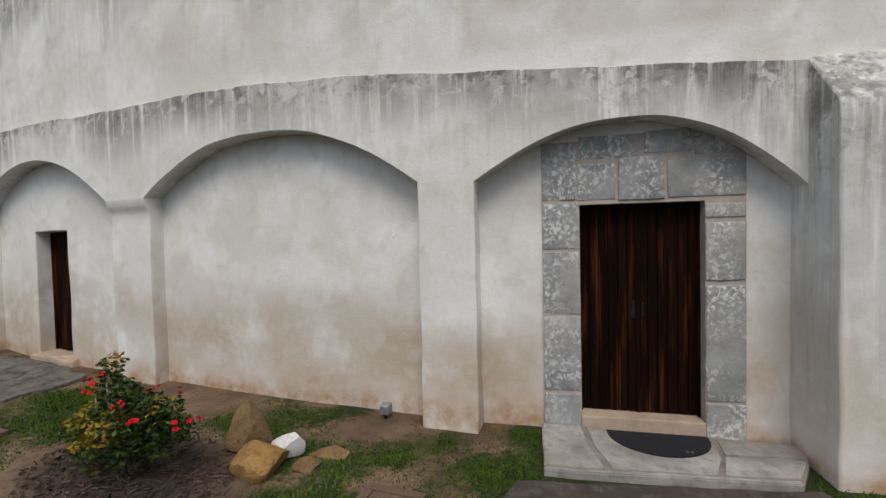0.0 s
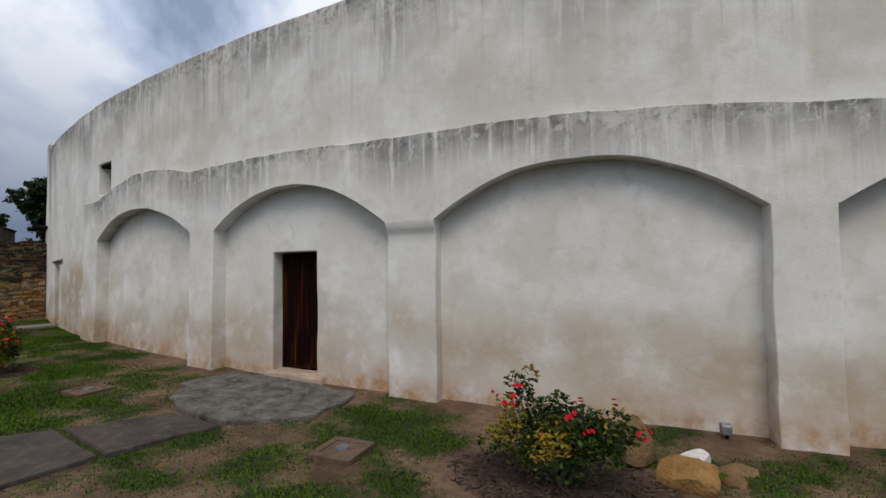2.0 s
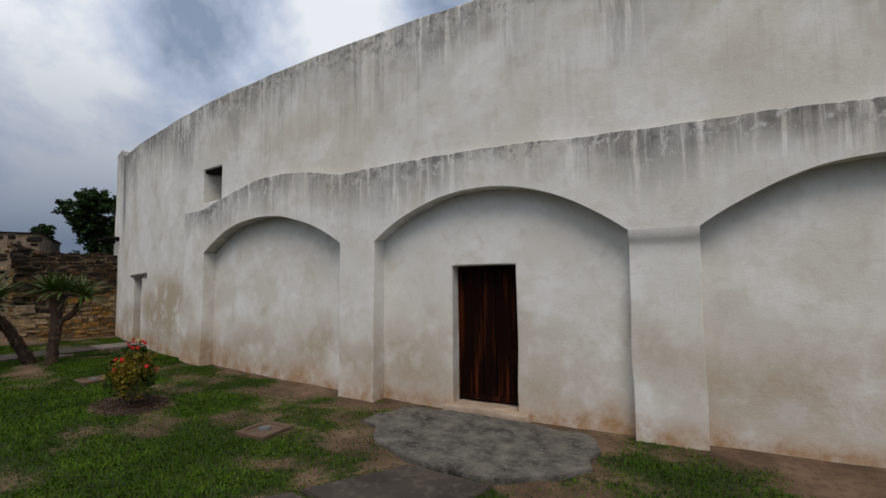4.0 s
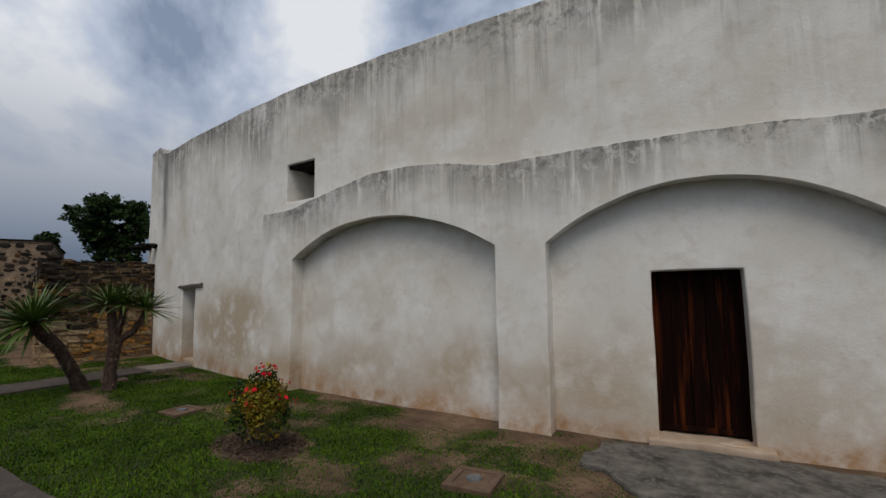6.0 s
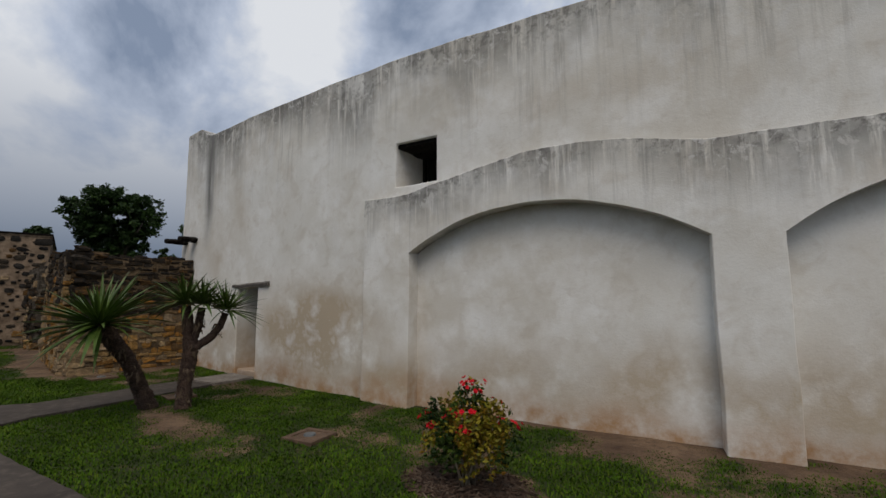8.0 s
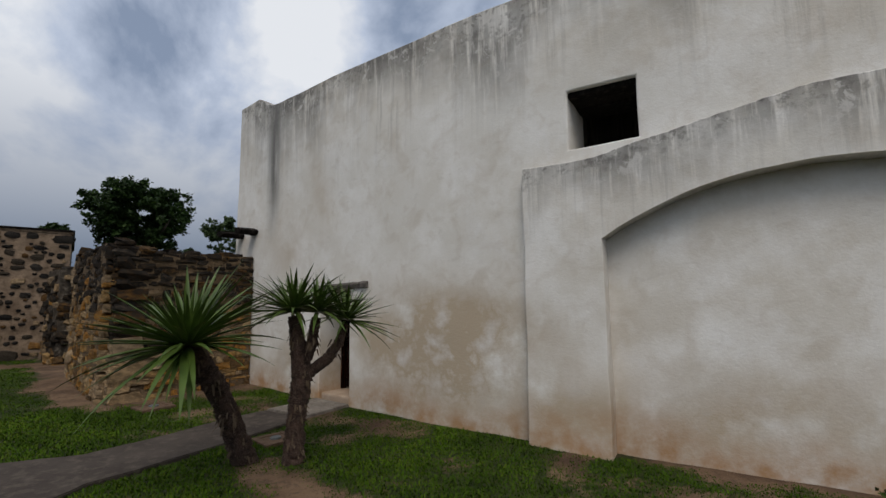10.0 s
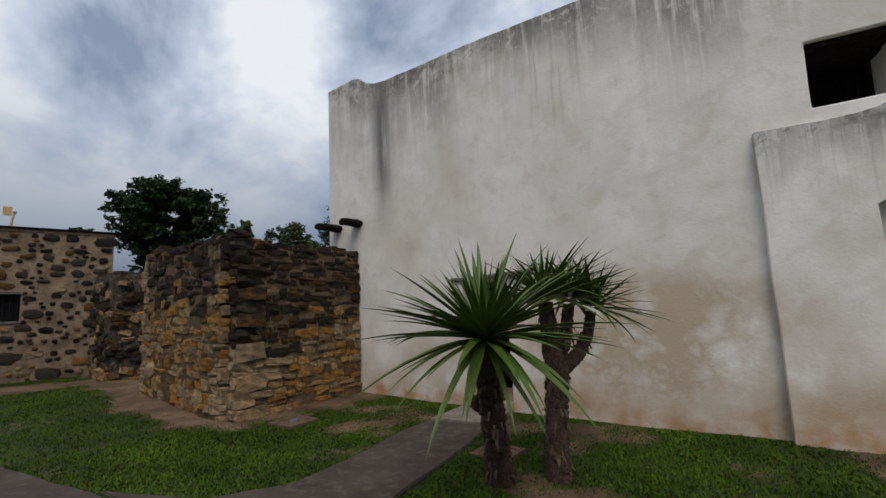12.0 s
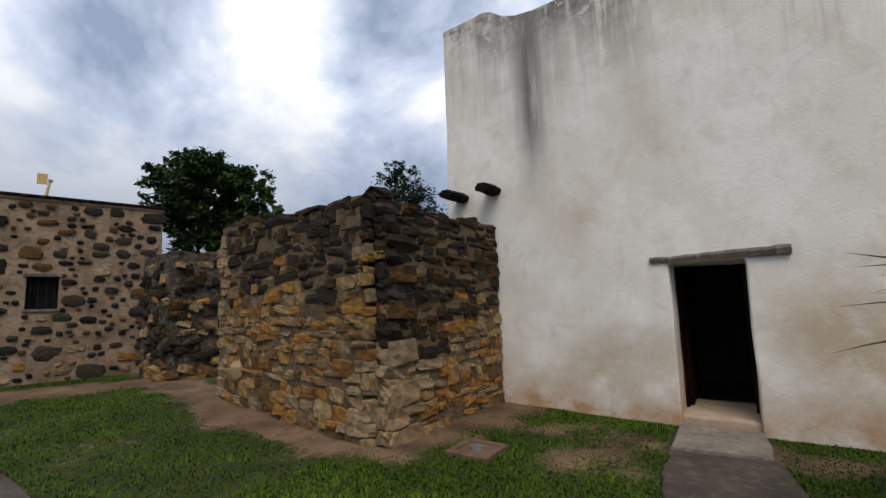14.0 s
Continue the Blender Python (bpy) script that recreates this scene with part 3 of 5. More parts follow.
# added unseen partition that blocks light so the doorway stays dark
ob = part("wall_light_block", box_bm(-19.65, -11.0, 7.2, 7.4, 0.3, 5.3, bevel=0.0, cuts=15), SHADED_ROOM, None)
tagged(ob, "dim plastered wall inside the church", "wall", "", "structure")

# ---- ground ----
HOLLOWS = [(-2.55, 2.53, 0.95, 0.62), (-11.2, 2.06, 0.60, 0.45)]


def path_bodies():
    """Outlines of the paving, seen from above."""
    return {
        "door_path": [(-6.02, 2.31), (-6.86, 2.34), (-7.36, 1.50), (-6.32, 1.34)],
        "door_path_near": [(-6.34, 1.29), (-7.40, 1.44), (-7.66, 1.10), (-8.10, 0.45), (-8.7, -0.02), (-5.6, -0.25), (-6.4, 0.66)],
        "apron": [(-5.30, 3.02), (-5.34, 3.84), (-6.0, 4.0), (-7.0, 4.06), (-7.86, 3.94), (-8.02, 3.22), (-7.35, 2.66), (-6.88, 2.40), (-6.02, 2.37), (-5.55, 2.75)],
        "west_path": [(-16.80, 3.24), (-17.56, 3.14), (-17.58, 2.55), (-17.46, 1.9), (-17.42, 1.0), (-17.75, 0.45), (-18.6, 0.08), (-16.3, 0.22), (-16.55, 0.8), (-16.58, 1.5), (-16.62, 1.9), (-16.68, 2.5)],
        "walk": [(6.0, -0.15), (-5.6, -0.28), (-8.7, -0.06), (-11.0, 0.34), (-13.5, 0.28), (-16.5, 0.18), (-18.6, 0.04), (-20.5, -0.38), (-21.8, -0.55), (-26.5, -1.6), (-26.5, -4.2), (-20.0, -3.4), (6.0, -3.0)],
        "main_path": [(0.36, 3.18), (2.46, 3.50), (2.58, 3.3), (2.55, -0.12), (0.10, -0.12), (0.18, 2.5)],
    }


def inside(poly, x, y):
    hit, n = False, len(poly)
    for k in range(n):
        (x0, y0), (x1, y1) = poly[k], poly[(k + 1) % n]
        if (y0 > y) != (y1 > y) and x < x0 + (y - y0) * (x1 - x0) / (y1 - y0):
            hit = not hit
    return hit


def grass_cover(x, y):
    """How thick the grass stands: 0 bare soil, 1 turf."""
    g = 0.66 + 0.75 * soft(x, y, 0.3, 0.75) + 0.6 * soft(x, y, 4.0, 2.4)
    if x > -13.5:
        g -= 0.52 * min(1.0, max(0.0, (y - 3.0 - 0.5 * soft(x, 0, 9, 0.8)) / 0.8)) * (1.0 if x < -0.4 else 0.4)
    if -8.0 < x < 0.0:
        g -= 0.10
    if x < -7.6 and y < 2.3:
        g += 0.18
    for hx, hy, rx, ry in HOLLOWS:
        g -= 2.0 * max(0.0, 1.25 - math.hypot((x - hx) / rx, (y - hy) / ry))
    g -= 0.9 * max(0.0, 1.0 - math.hypot((x + 15.8) / 0.7, (y - 2.05) / 0.45))
    g -= 0.9 * max(0.0, 1.0 - math.hypot((x + 15.0) / 1.1, (y - 1.7) / 0.45))
    # trodden earth round the ruins
    d = 9.0
    for a, b in (((-19.75, 4.0), (-19.75, 1.9)), ((-19.75, 1.9), (-23.2, 1.85)), ((-23.2, 1.85), (-25.6, 1.8)), ((-25.6, 1.4), (-26.9, -6.0))):
        a, b = Vector(a), Vector(b)
        u = min(1.0, max(0.0, (Vector((x, y)) - a).dot(b - a) / (b - a).length_squared))
        d = min(d, (Vector((x, y)) - a - (b - a) * u).length)
    g -= 1.5 * max(0.0, 1.0 - d / 0.75)
    return min(1.0, max(0.0, g))


far = [60.0, 150.0, 400.0, 1200.0]
gxs = [-30 - v for v in far[::-1]] + [-40.0, -34.0] + fine(-30.0, 8.0, 0.14) + [12.0, 18.0] + [8 + v for v in far]
gys = [-8 - v for v in far[::-1]] + [-14.0, -10.0] + fine(-8.0, -2.0, 0.4) + fine(-1.86, 7.0, 0.14) + [10.0, 16.0] + [7 + v for v in far]
verts, faces, cov, mul = [], [], [], []
for y in gys:
    for x in gxs:
        near = -30 <= x <= 8 and -8 <= y <= 7
        px, py = plan(x, y) if near else (x, y)
        verts.append((x, y, ground_z(px) + (0.018 * soft(px, py, 0, 1.1) + 0.008 * soft(px, py, 5, 4.0) if near else 0.0)))
        cov.append(grass_cover(px, py) if near else 0.9)
        mul.append(max([0.0] + [min(1.0, 2.6 * max(0.0, 1.08 - math.hypot((px - hx) / rx, (py - hy) / ry))) for hx, hy, rx, ry in HOLLOWS]))
n = len(gxs)
for j in range(len(gys) - 1):
    for i in range(n - 1):
        faces.append((j * n + i, j * n + i + 1, (j + 1) * n + i + 1, (j + 1) * n + i))
ground = mesh_object("ground", verts, faces, GROUND, None, "", True, None, {"grass": cov, "mulch": mul})
tagged(ground, "patchy green lawn with bare brown soil", "lawn", "", "structure")


def slab(name, outline, z_top, thick, mat, label, rough=0.03, parent=None, follow=True):
    """A flat paving slab with a worn, uneven outline."""
    pts = []
    for (x0, y0), (x1, y1) in zip(outline, outline[1:] + outline[:1]):
        k = max(1, int(math.hypot(x1 - x0, y1 - y0) / 0.12))
        pts += [(x0 + (x1 - x0) * i / k, y0 + (y1 - y0) * i / k) for i in range(k)]
    area = sum(a[0] * b[1] - b[0] * a[1] for a, b in zip(pts, pts[1:] + pts[:1]))
    if area < 0:
        pts.reverse()
    pts = [(x + rough * soft(x, y, 1, 3.0), y + rough * soft(x, y, 8, 3.0)) for x, y in pts]
    bm = bmesh.new()
    ring = [bm.verts.new((x, y, (ground_z(x) if follow else 0) + z_top)) for x, y in pts]
    face = bm.faces.new(ring)
    low = bmesh.ops.extrude_face_region(bm, geom=[face])
    for v in low["geom"]:
        if isinstance(v, bmesh.types.BMVert):
            v.co.z -= thick
    bmesh.ops.recalc_face_normals(bm, faces=bm.faces[:])
    edges = [e for e in bm.edges if all(abs(v.co.z - (ground_z(v.co.x) if follow else 0) - z_top) < 0.002 for v in e.verts)]
    bmesh.ops.bevel(bm, geom=edges, offset=0.010, segments=2, affect="EDGES")
    if parent:
        for v in bm.verts:
            v.co = lay(*v.co)
    ob = part(name, bm, mat, parent)
    if not parent:
        tagged(ob, label, "pavement", "", "structure")
    return ob


PAVING = path_bodies()
slab("pavement_door_path", PAVING["door_path"], 0.036, 0.08, DARK_PAVING, "dark worn concrete path slab")
slab("pavement_door_path_near", PAVING["door_path_near"], 0.034, 0.08, DARK_PAVING, "dark worn concrete path slab")
slab("pavement_apron", PAVING["apron"], 0.042, 0.10, APRON_STONE, "grey lichened flagstone apron before a side door", 0.13)
slab("pavement_west_path", PAVING["west_path"], 0.034, 0.08, DARK_PAVING, "dark concrete path leading to a doorway")
slab("pavement_walk", PAVING["walk"], 0.029, 0.08, DARK_PAVING, "dark concrete walk across the lawn")
slab("pavement_main_path", PAVING["main_path"], 0.034, 0.08, DARK_PAVING, "dark concrete path to the main door")
slab("pavement_west_sill", [(-16.84, 3.30), (-17.60, 3.20), (-17.62, 4.08), (-16.88, 4.08)], 0.038, 0.08, WEST_STONE, "worn grey mortared stone strip before a doorway", 0.02)

# pale stone step before the main door, of fitted slabs
step = tagged(new("pavement_step"), "pale worn stone slabs before the main door", "step", "", "structure")
STEP = [[(0.52, 4.18), (0.55, 2.92), (1.02, 2.96), (0.93, 3.60), (0.88, 4.18)],
        [(0.92, 4.18), (0.97, 3.62), (1.06, 2.97), (1.84, 3.10), (1.98, 3.55), (2.02, 4.18)],
        [(2.05, 4.18), (2.02, 3.66), (2.66, 3.74), (2.78, 4.08), (2.56, 4.18)],
        [(2.01, 3.62), (1.88, 3.11), (2.44, 3.22), (2.65, 3.70)],
        [(0.55, 2.88), (0.56, 2.80), (2.40, 3.09), (2.42, 3.18)]]
for poly in STEP:
    slab("step_slab", [(0.03 + 0.97 * x, 4.18 - 0.62 * (4.18 - y)) for x, y in poly], 0.066, 0.14, STEP_STONE, "", 0.02, step)
slab("mortar_bed", [(0.52, 4.2), (0.58, 3.345), (2.38, 3.525), (2.59, 3.86), (2.69, 4.09), (2.50, 4.2)], 0.058, 0.12, STEP_MORTAR, "", 0.01, step)

# ---- doors and window of the church ----
rnd = random.Random(5)


def door_surround():
    t = thing("door_surround", (1.43, 4.2, 0), "weathered grey limestone block surround of the main door", "door surround", "", "structure")
    t.scale = (0.85, 1.0, 0.965)
    blocks = [(0.49, 0.885, 0.12, 0.51), (0.49, 0.885, 0.54, 1.275), (0.49, 0.885, 1.30, 1.915), (0.49, 0.885, 1.94, 2.39), (0.49, 0.85, 2.42, 2.96),
              (0.875, 1.27, 2.41, 2.76), (1.295, 1.755, 2.40, 2.80), (1.78, 2.515, 2.41, 2.75), (0.90, 1.46, 2.80, 3.02), (1.56, 2.02, 2.83, 3.04), (2.05, 2.515, 2.79, 2.98),
              (2.145, 2.515, 0.12, 0.49), (2.145, 2.515, 0.52, 1.59), (2.145, 2.515, 1.64, 2.165), (2.145, 2.515, 2.215, 2.345)]
    for x0, x1, z0, z1 in blocks:
        bm = box_bm(x0 - 1.515, x1 - 1.515, 0.0 + rnd.uniform(-0.006, 0.006), 0.22, z0, z1, 0.012, 0.012, 2)
        part("stone_block", bm, GREY_STONE, t, "", True)
    for x0, x1, z0, z1 in ((0.485, 0.89, -0.1, 2.98), (2.14, 2.52, -0.1, 2.98), (0.89, 2.14, 2.37, 3.02)):
        part("mortar", box_bm(x0 - 1.515, x1 - 1.515, 0.012, 0.70, z0, z1, 0.0), PINK_MORTAR, t, "pinkish mortar in the joints")


def plank_leaf(parent, x0, x1, z0, z1, count, mat):
    """A boarded door leaf, its planks side by side on a dark backing."""
    leaf = part("door_leaf", box_bm(x0, x1, 0.02, 0.05, z0, z1, 0.003), mat, parent)
    w = (x1 - x0) / count
    for k in range(count):
        a = x0 + k * w
        part("plank", box_bm(a + 0.003, a + w - 0.003, -0.012 + rnd.uniform(-0.003, 0.003), 0.02, z0 + 0.01, z1 - 0.005, 0.004), mat, leaf)
    return leaf


def main_door():
    t = thing("door_1", (1.43, 4.39, 0), "dark red-brown double door of vertical wooden planks, closed", "door", "", "structure")
    t.scale = (0.85, 1.0, 0.965)
    left = plank_leaf(t, -0.615, -0.004, 0.30, 2.36, 6, DOOR_WOOD)
    right = plank_leaf(t, 0.004, 0.615, 0.30, 2.36, 6, DOOR_WOOD)
    part("cover_strip", box_bm(-0.022, 0.022, -0.03, -0.012, 0.31, 2.35, 0.004), DOOR_WOOD, left)
    part("lock_plate", box_bm(-0.075, -0.025, -0.022, -0.012, 1.24, 1.42, 0.004), IRON, left, "black iron lock plate")
    part("pull_ring", box_bm(0.035, 0.06, -0.035, -0.012, 1.26, 1.40, 0.006), IRON, right, "black iron pull")
    for x0, x1, z0, z1 in ((-0.635, -0.60, 0.28, 2.38), (0.60, 0.635, 0.28, 2.38), (-0.60, 0.60, 2.335, 2.385)):
        part("frame_post", box_bm(x0, x1, -0.05, 0.05, z0, z1, 0.005), DOOR_WOOD, t)
    part("threshold", box_bm(-0.63, 0.63, -0.19, 0.08, 0.16, 0.305, 0.015, 0.008, 2), SILL, t, "dusty stone threshold")


def side_door():
    t = thing("door_2", (-6.81, 4.46, 0), "closed red-brown plank door with worn pale foot", "door", "", "structure")
    plank_leaf(t, -0.45, 0.45, 0.36, 2.24, 5, LATE_WOOD)
    part("bottom_rail", box_bm(-0.44, 0.44, -0.028, 0.0, 0.37, 0.43, 0.006), DOOR_WOOD, t, "worn dark bottom rail")
    part("frame_post", box_bm(-0.465, -0.43, -0.04, 0.04, 0.33, 2.24, 0.005), LATE_WOOD, t)
    part("frame_post", box_bm(0.43, 0.465, -0.04, 0.04, 0.33, 2.24, 0.005), LATE_WOOD, t)
    part("frame_head", box_bm(-0.465, 0.465, -0.04, 0.04, 2.17, 2.25, 0.005), LATE_WOOD, t)
    part("sill", box_bm(-0.60, 0.62, -0.34, 0.06, 0.08, 0.335, 0.03, 0.035, 3), SILL, t, "rounded pinkish mortar sill", True)


def west_doorway():
    t = thing("door_3", (-17.24, 4.09, 0), "dark open doorway under a weathered timber lintel", "doorway", "", "structure")
    # a bowed old beam
    bm = bmesh.new()
    n = 14
    ring = []
    for k in range(n + 1):
        x = -0.54 + 1.28 * k / n
        z = 2.175 + 0.02 * (k / n) + 0.010 * soft(k, 3, 0, 0.45)
        h = 0.062 + 0.028 * (k / n) + 0.012 * soft(k, 0, 0, 0.9)
        ring.append([bm.verts.new((x, y, zz)) for y, zz in ((-0.035, z), (-0.045, z + h * 0.6), (-0.02, z + h), (0.5, z + h), (0.5, z))])
    for a, b in zip(ring, ring[1:]):
        for k in range(5):
            bm.faces.new((a[k], a[(k + 1) % 5], b[(k + 1) % 5], b[k]))
    bm.faces.new(ring[0][::-1])
    bm.faces.new(ring[-1])
    bmesh.ops.recalc_face_normals(bm, faces=bm.faces[:])
    part("lintel", bm, GREY_WOOD, t, "cracked grey timber lintel")
    part("sill", box_bm(-0.37, 0.37, 0.05, 0.98, 0.2, 0.53, 0.03, 0.012, 3), SILL, t, "pale mortar sill")
    leaf = part("door_leaf", box_bm(-0.315, -0.275, 0.55, 1.35, 0.55, 2.10, 0.004), LATE_WOOD, t, "brown wooden door swung inwards")
    part("frame_post", box_bm(-0.355, -0.315, 0.45, 0.55, 0.53, 2.14, 0.004), LATE_WOOD, t)
    part("frame_post", box_bm(0.315, 0.355, 0.45, 0.55, 0.53, 2.14, 0.004), SPOUT_WOOD, t)


def high_window():
    t = thing("window_1", (-12.995, 4.09, 0.03), "deep square unglazed window with timber lintel boards", "window", "", "structure")
    t.scale = (0.9, 1.0, 1.0)
    for k in range(4):
        y = 0.06 + k * 0.21
        part("lintel_board", box_bm(-0.43, 0.43, y, y + 0.19, 4.315 + 0.012 * (k % 2), 4.40, 0.006), SPOUT_WOOD, t)
    for x0, x1, z0, z1 in ((-0.415, -0.36, 3.67, 4.32), (0.36, 0.415, 3.67, 4.32), (-0.36, 0.36, 3.67, 3.72)):
        part("window_frame", box_bm(x0, x1, 0.78, 0.87, z0, z1, 0.005), SPOUT_WOOD, t)
    # dark panel added to stand for the shade deep in the opening
    part("shutter", box_bm(-0.36, 0.36, 0.88, 0.92, 3.70, 4.34, 0.004), SPOUT_WOOD, t, "closed dark inner shutter")


door_surround()
main_door()
side_door()
west_doorway()
high_window()


def water_spouts():
    """Hollowed logs that drain the roof."""
    for x, y0, y1, z in ((-19.76, 4.30, 3.72, 3.36), (-20.30, 4.30, 3.62, 3.34)):
        t = thing("water_spout", (x, 4.0, z), "blackened wooden water spout sticking out of the wall", "water spout", "roof spouts")
        v, f = tube([(0, y0 - 4.0, 0), (0, 0.0, 0.0), (0.01, (y1 - 4.0) * 0.6, 0.004), (0.015, y1 - 4.0, -0.01)], [0.085, 0.085, 0.08, 0.075], 10, 0.18, x)
        mesh_object("log", [(a.x * 1.5, a.y, a.z * 0.75) for a in v], f, SPOUT_WOOD, t, "", True, 40)
        mesh_object("trough", [(p[0] + 0.01, p[1], p[2]) for p in [(-0.06, y1 - 4.005, 0.055), (0.06, y1 - 4.005, 0.055), (0.06, 0.05, 0.068), (-0.06, 0.05, 0.068), (-0.04, y1 - 4.005, 0.02), (0.04, y1 - 4.005, 0.02), (0.04, 0.05, 0.03), (-0.04, 0.05, 0.03)]],
                    [(0, 1, 2, 3), (0, 4, 5, 1), (1, 5, 6, 2), (2, 6, 7, 3), (3, 7, 4, 0), (4, 7, 6, 5)], SPOUT_WOOD, t)


water_spouts()

# ---- things before the church ----
def door_mat():
    bm = bmesh.new()
    n, rx, ry = 24, 0.42, 0.42
    pts = [(-rx, 0.0)] + [(-rx * math.cos(math.pi * k / n), -0.045 - (ry - 0.045) * math.sin(math.pi * k / n)) for k in range(n + 1)] + [(rx, 0.0)]
    ring = [bm.verts.new((x, y, 0.014)) for x, y in pts]
    top = bm.faces.new(ring)
    inner = bmesh.ops.inset_individual(bm, faces=[top], thickness=0.025, depth=-0.004)
    out = bmesh.ops.extrude_edge_only(bm, edges=[e for e in bm.edges if e.is_boundary])
    for v in out["geom"]:
        if isinstance(v, bmesh.types.BMVert):
            v.co.z = 0.0
    bmesh.ops.recalc_face_normals(bm, faces=bm.faces[:])
    t = thing("doormat", (1.53, 4.14, ground_z(1.53) + 0.067), "black half-round rubber doormat on a stone step", "doormat")
    part("mat", bm, RUBBER, t)
    # the faint pale mark on the mat
    for k in range(2):
        part("mark", box_bm(0.16 + 0.035 * k, 0.18 + 0.035 * k, -0.34, -0.31, 0.011, 0.0155, 0.0), LID_METAL, t, "small grey printed mark")


def make_cover(x, y, size, label, turn=0.0):
    t = thing("utility_cover", (x, y, ground_z(x)), label, "utility cover", "utility covers in the lawn", "", turn)
    h, b = size / 2, size * 0.16
    for x0, x1, y0, y1 in ((-h, h, -h, -h + b), (-h, h, h - b, h), (-h, -h + b, -h + b, h - b), (h - b, h, -h + b, h - b)):
        part("frame_side", box_bm(x0, x1, y0, y1, -0.08, 0.042, 0.008, 0.006, 1), BOX_CONCRETE, t)
    part("lid", box_bm(-h + b + 0.004, h - b - 0.004, -h + b + 0.004, h - b - 0.004, -0.05, 0.034, 0.006), BOX_CONCRETE, t, "brown square lid")
    bm = bmesh.new()
    bmesh.ops.create_cone(bm, cap_ends=True, segments=24, radius1=size * 0.16, radius2=size * 0.15, depth=0.022)
    for v in bm.verts:
        v.co.z += 0.042
    bmesh.ops.bevel(bm, geom=[e for e in bm.edges if len(e.link_faces) == 2 and e.calc_face_angle() > 1.0], offset=0.004, segments=2, affect="EDGES")
    part("round_cap", bm, LID_METAL, t, "grey round metal cap")


door_mat()
COVER = "square brown concrete utility cover with round metal cap in the lawn"
for x, y, s, a in ((-4.50, 2.36, 0.46, 2), (-0.46, 2.62, 0.46, -4), (-8.77, 2.36, 0.46, 3), (-13.22, 2.28, 0.44, 4), (-16.34, 2.48, 0.40, -8), (-19.02, 2.25, 0.44, 3)):
    make_cover(x, y, s, COVER, a)


def flood_lamp():
    t = thing("garden_floodlight", (-1.05, 4.04, ground_z(-1.05)), "small grey metal floodlight on the soil by the wall", "floodlight")
    t.scale = (0.72, 0.72, 0.72)
    part("housing", box_bm(-0.065, 0.065, -0.05, 0.06, 0.06, 0.20, 0.016), LAMP_METAL, t, "", True)
    part("front_rim", box_bm(-0.075, 0.075, 0.055, 0.075, 0.05, 0.21, 0.008), LAMP_METAL, t)
    for k in range(4):
        part("cooling_fin", box_bm(-0.055 + k * 0.031, -0.045 + k * 0.031, -0.07, -0.045, 0.075, 0.185, 0.003), LAMP_METAL, t)
    v, f = tube([(0, 0, -0.06), (0, 0, 0.03), (0, 0, 0.07)], [0.02, 0.022, 0.03], 10)
    mesh_object("stake", v, f, IRON, t, "black mounting stake", True, 40)


flood_lamp()


def rock_mesh(seed, sx, sy, sz, sub=3, flat=0.35):
    bm = bmesh.new()
    bmesh.ops.create_icosphere(bm, subdivisions=sub, radius=1.0)
    r = random.Random(seed)
    cuts = [(Vector((r.uniform(-1, 1), r.uniform(-1, 1), r.uniform(-0.5, 1))).normalized(), r.uniform(0.45, 0.8)) for _ in range(12)]
    for v in bm.verts:
        p = v.co.copy()
        for nrm, d in cuts:
            over = p.dot(nrm) - d
            if over > 0:
                p -= nrm * over * 0.96
        p *= 1 + 0.06 * soft(p.x + seed, p.y, p.z, 1.8) + 0.04 * soft(p.x, p.y + seed, p.z, 5.0)
        v.co = Vector((p.x * sx, p.y * sy, max(p.z, -flat) * sz))
    return bm


def make_rock_thing(x, y, z, size, seed, mat, label, turn=0.0):
    bm = rock_mesh(seed, *size)
    me = bpy.data.meshes.new("rock")
    bm.to_mesh(me)
    bm.free()
    me.materials.append(mat)
    me.shade_smooth()
    me.set_sharp_from_angle(angle=radians(32))
    ob = new("rock", me)
    ob.matrix_basis = pose(*lay(x, y, ground_z(x) + z), 0, 0, heading(x) + turn)
    tagged(ob, label, "rock", "rocks by the rose bush")


make_rock_thing(-1.94, 3.12, 0.14, (0.22, 0.17, 0.31), 3, BROWN_ROCK, "upright brown rock beside a rose bush", 20)
make_rock_thing(-1.60, 2.84, 0.08, (0.34, 0.22, 0.23), 8, BOULDER, "low ochre boulder beside a rose bush", -8)
make_rock_thing(-1.56, 3.10, 0.08, (0.19, 0.15, 0.18), 12, WHITE_ROCK, "rounded white rock behind an ochre boulder", 30)
make_rock_thing(-1.24, 2.98, 0.02, (0.15, 0.11, 0.08), 15, BROWN_ROCK, "small flat tan rock in the soil", 50)
make_rock_thing(-1.20, 3.22, 0.01, (0.20, 0.12, 0.07), 21, BROWN_ROCK, "small flat tan rock in the soil", 10)


def leaf_cloud(points, size, rng, spread=1.0, fold=0.25):
    """Small pointed leaves, each a folded four-sided blade."""
    verts, faces = [], []
    for p in points:
        s = size * rng.uniform(0.65, 1.35)
        d = Vector((rng.gauss(0, 1), rng.gauss(0, 1), rng.gauss(0.25, 0.7))).normalized()
        side = d.cross(Vector((rng.gauss(0, 1), rng.gauss(0, 1), rng.gauss(0, 1)))).normalized()
        up = side.cross(d)
        k = len(verts)
        verts += [p - d * s * 0.5, p + side * s * 0.30 + up * s * fold * 0.4, p + d * s * 0.55 - up * s * 0.06, p - side * s * 0.30 + up * s * fold * 0.4]
        faces += [(k, k + 1, k + 2), (k, k + 2, k + 3)]
    return verts, faces


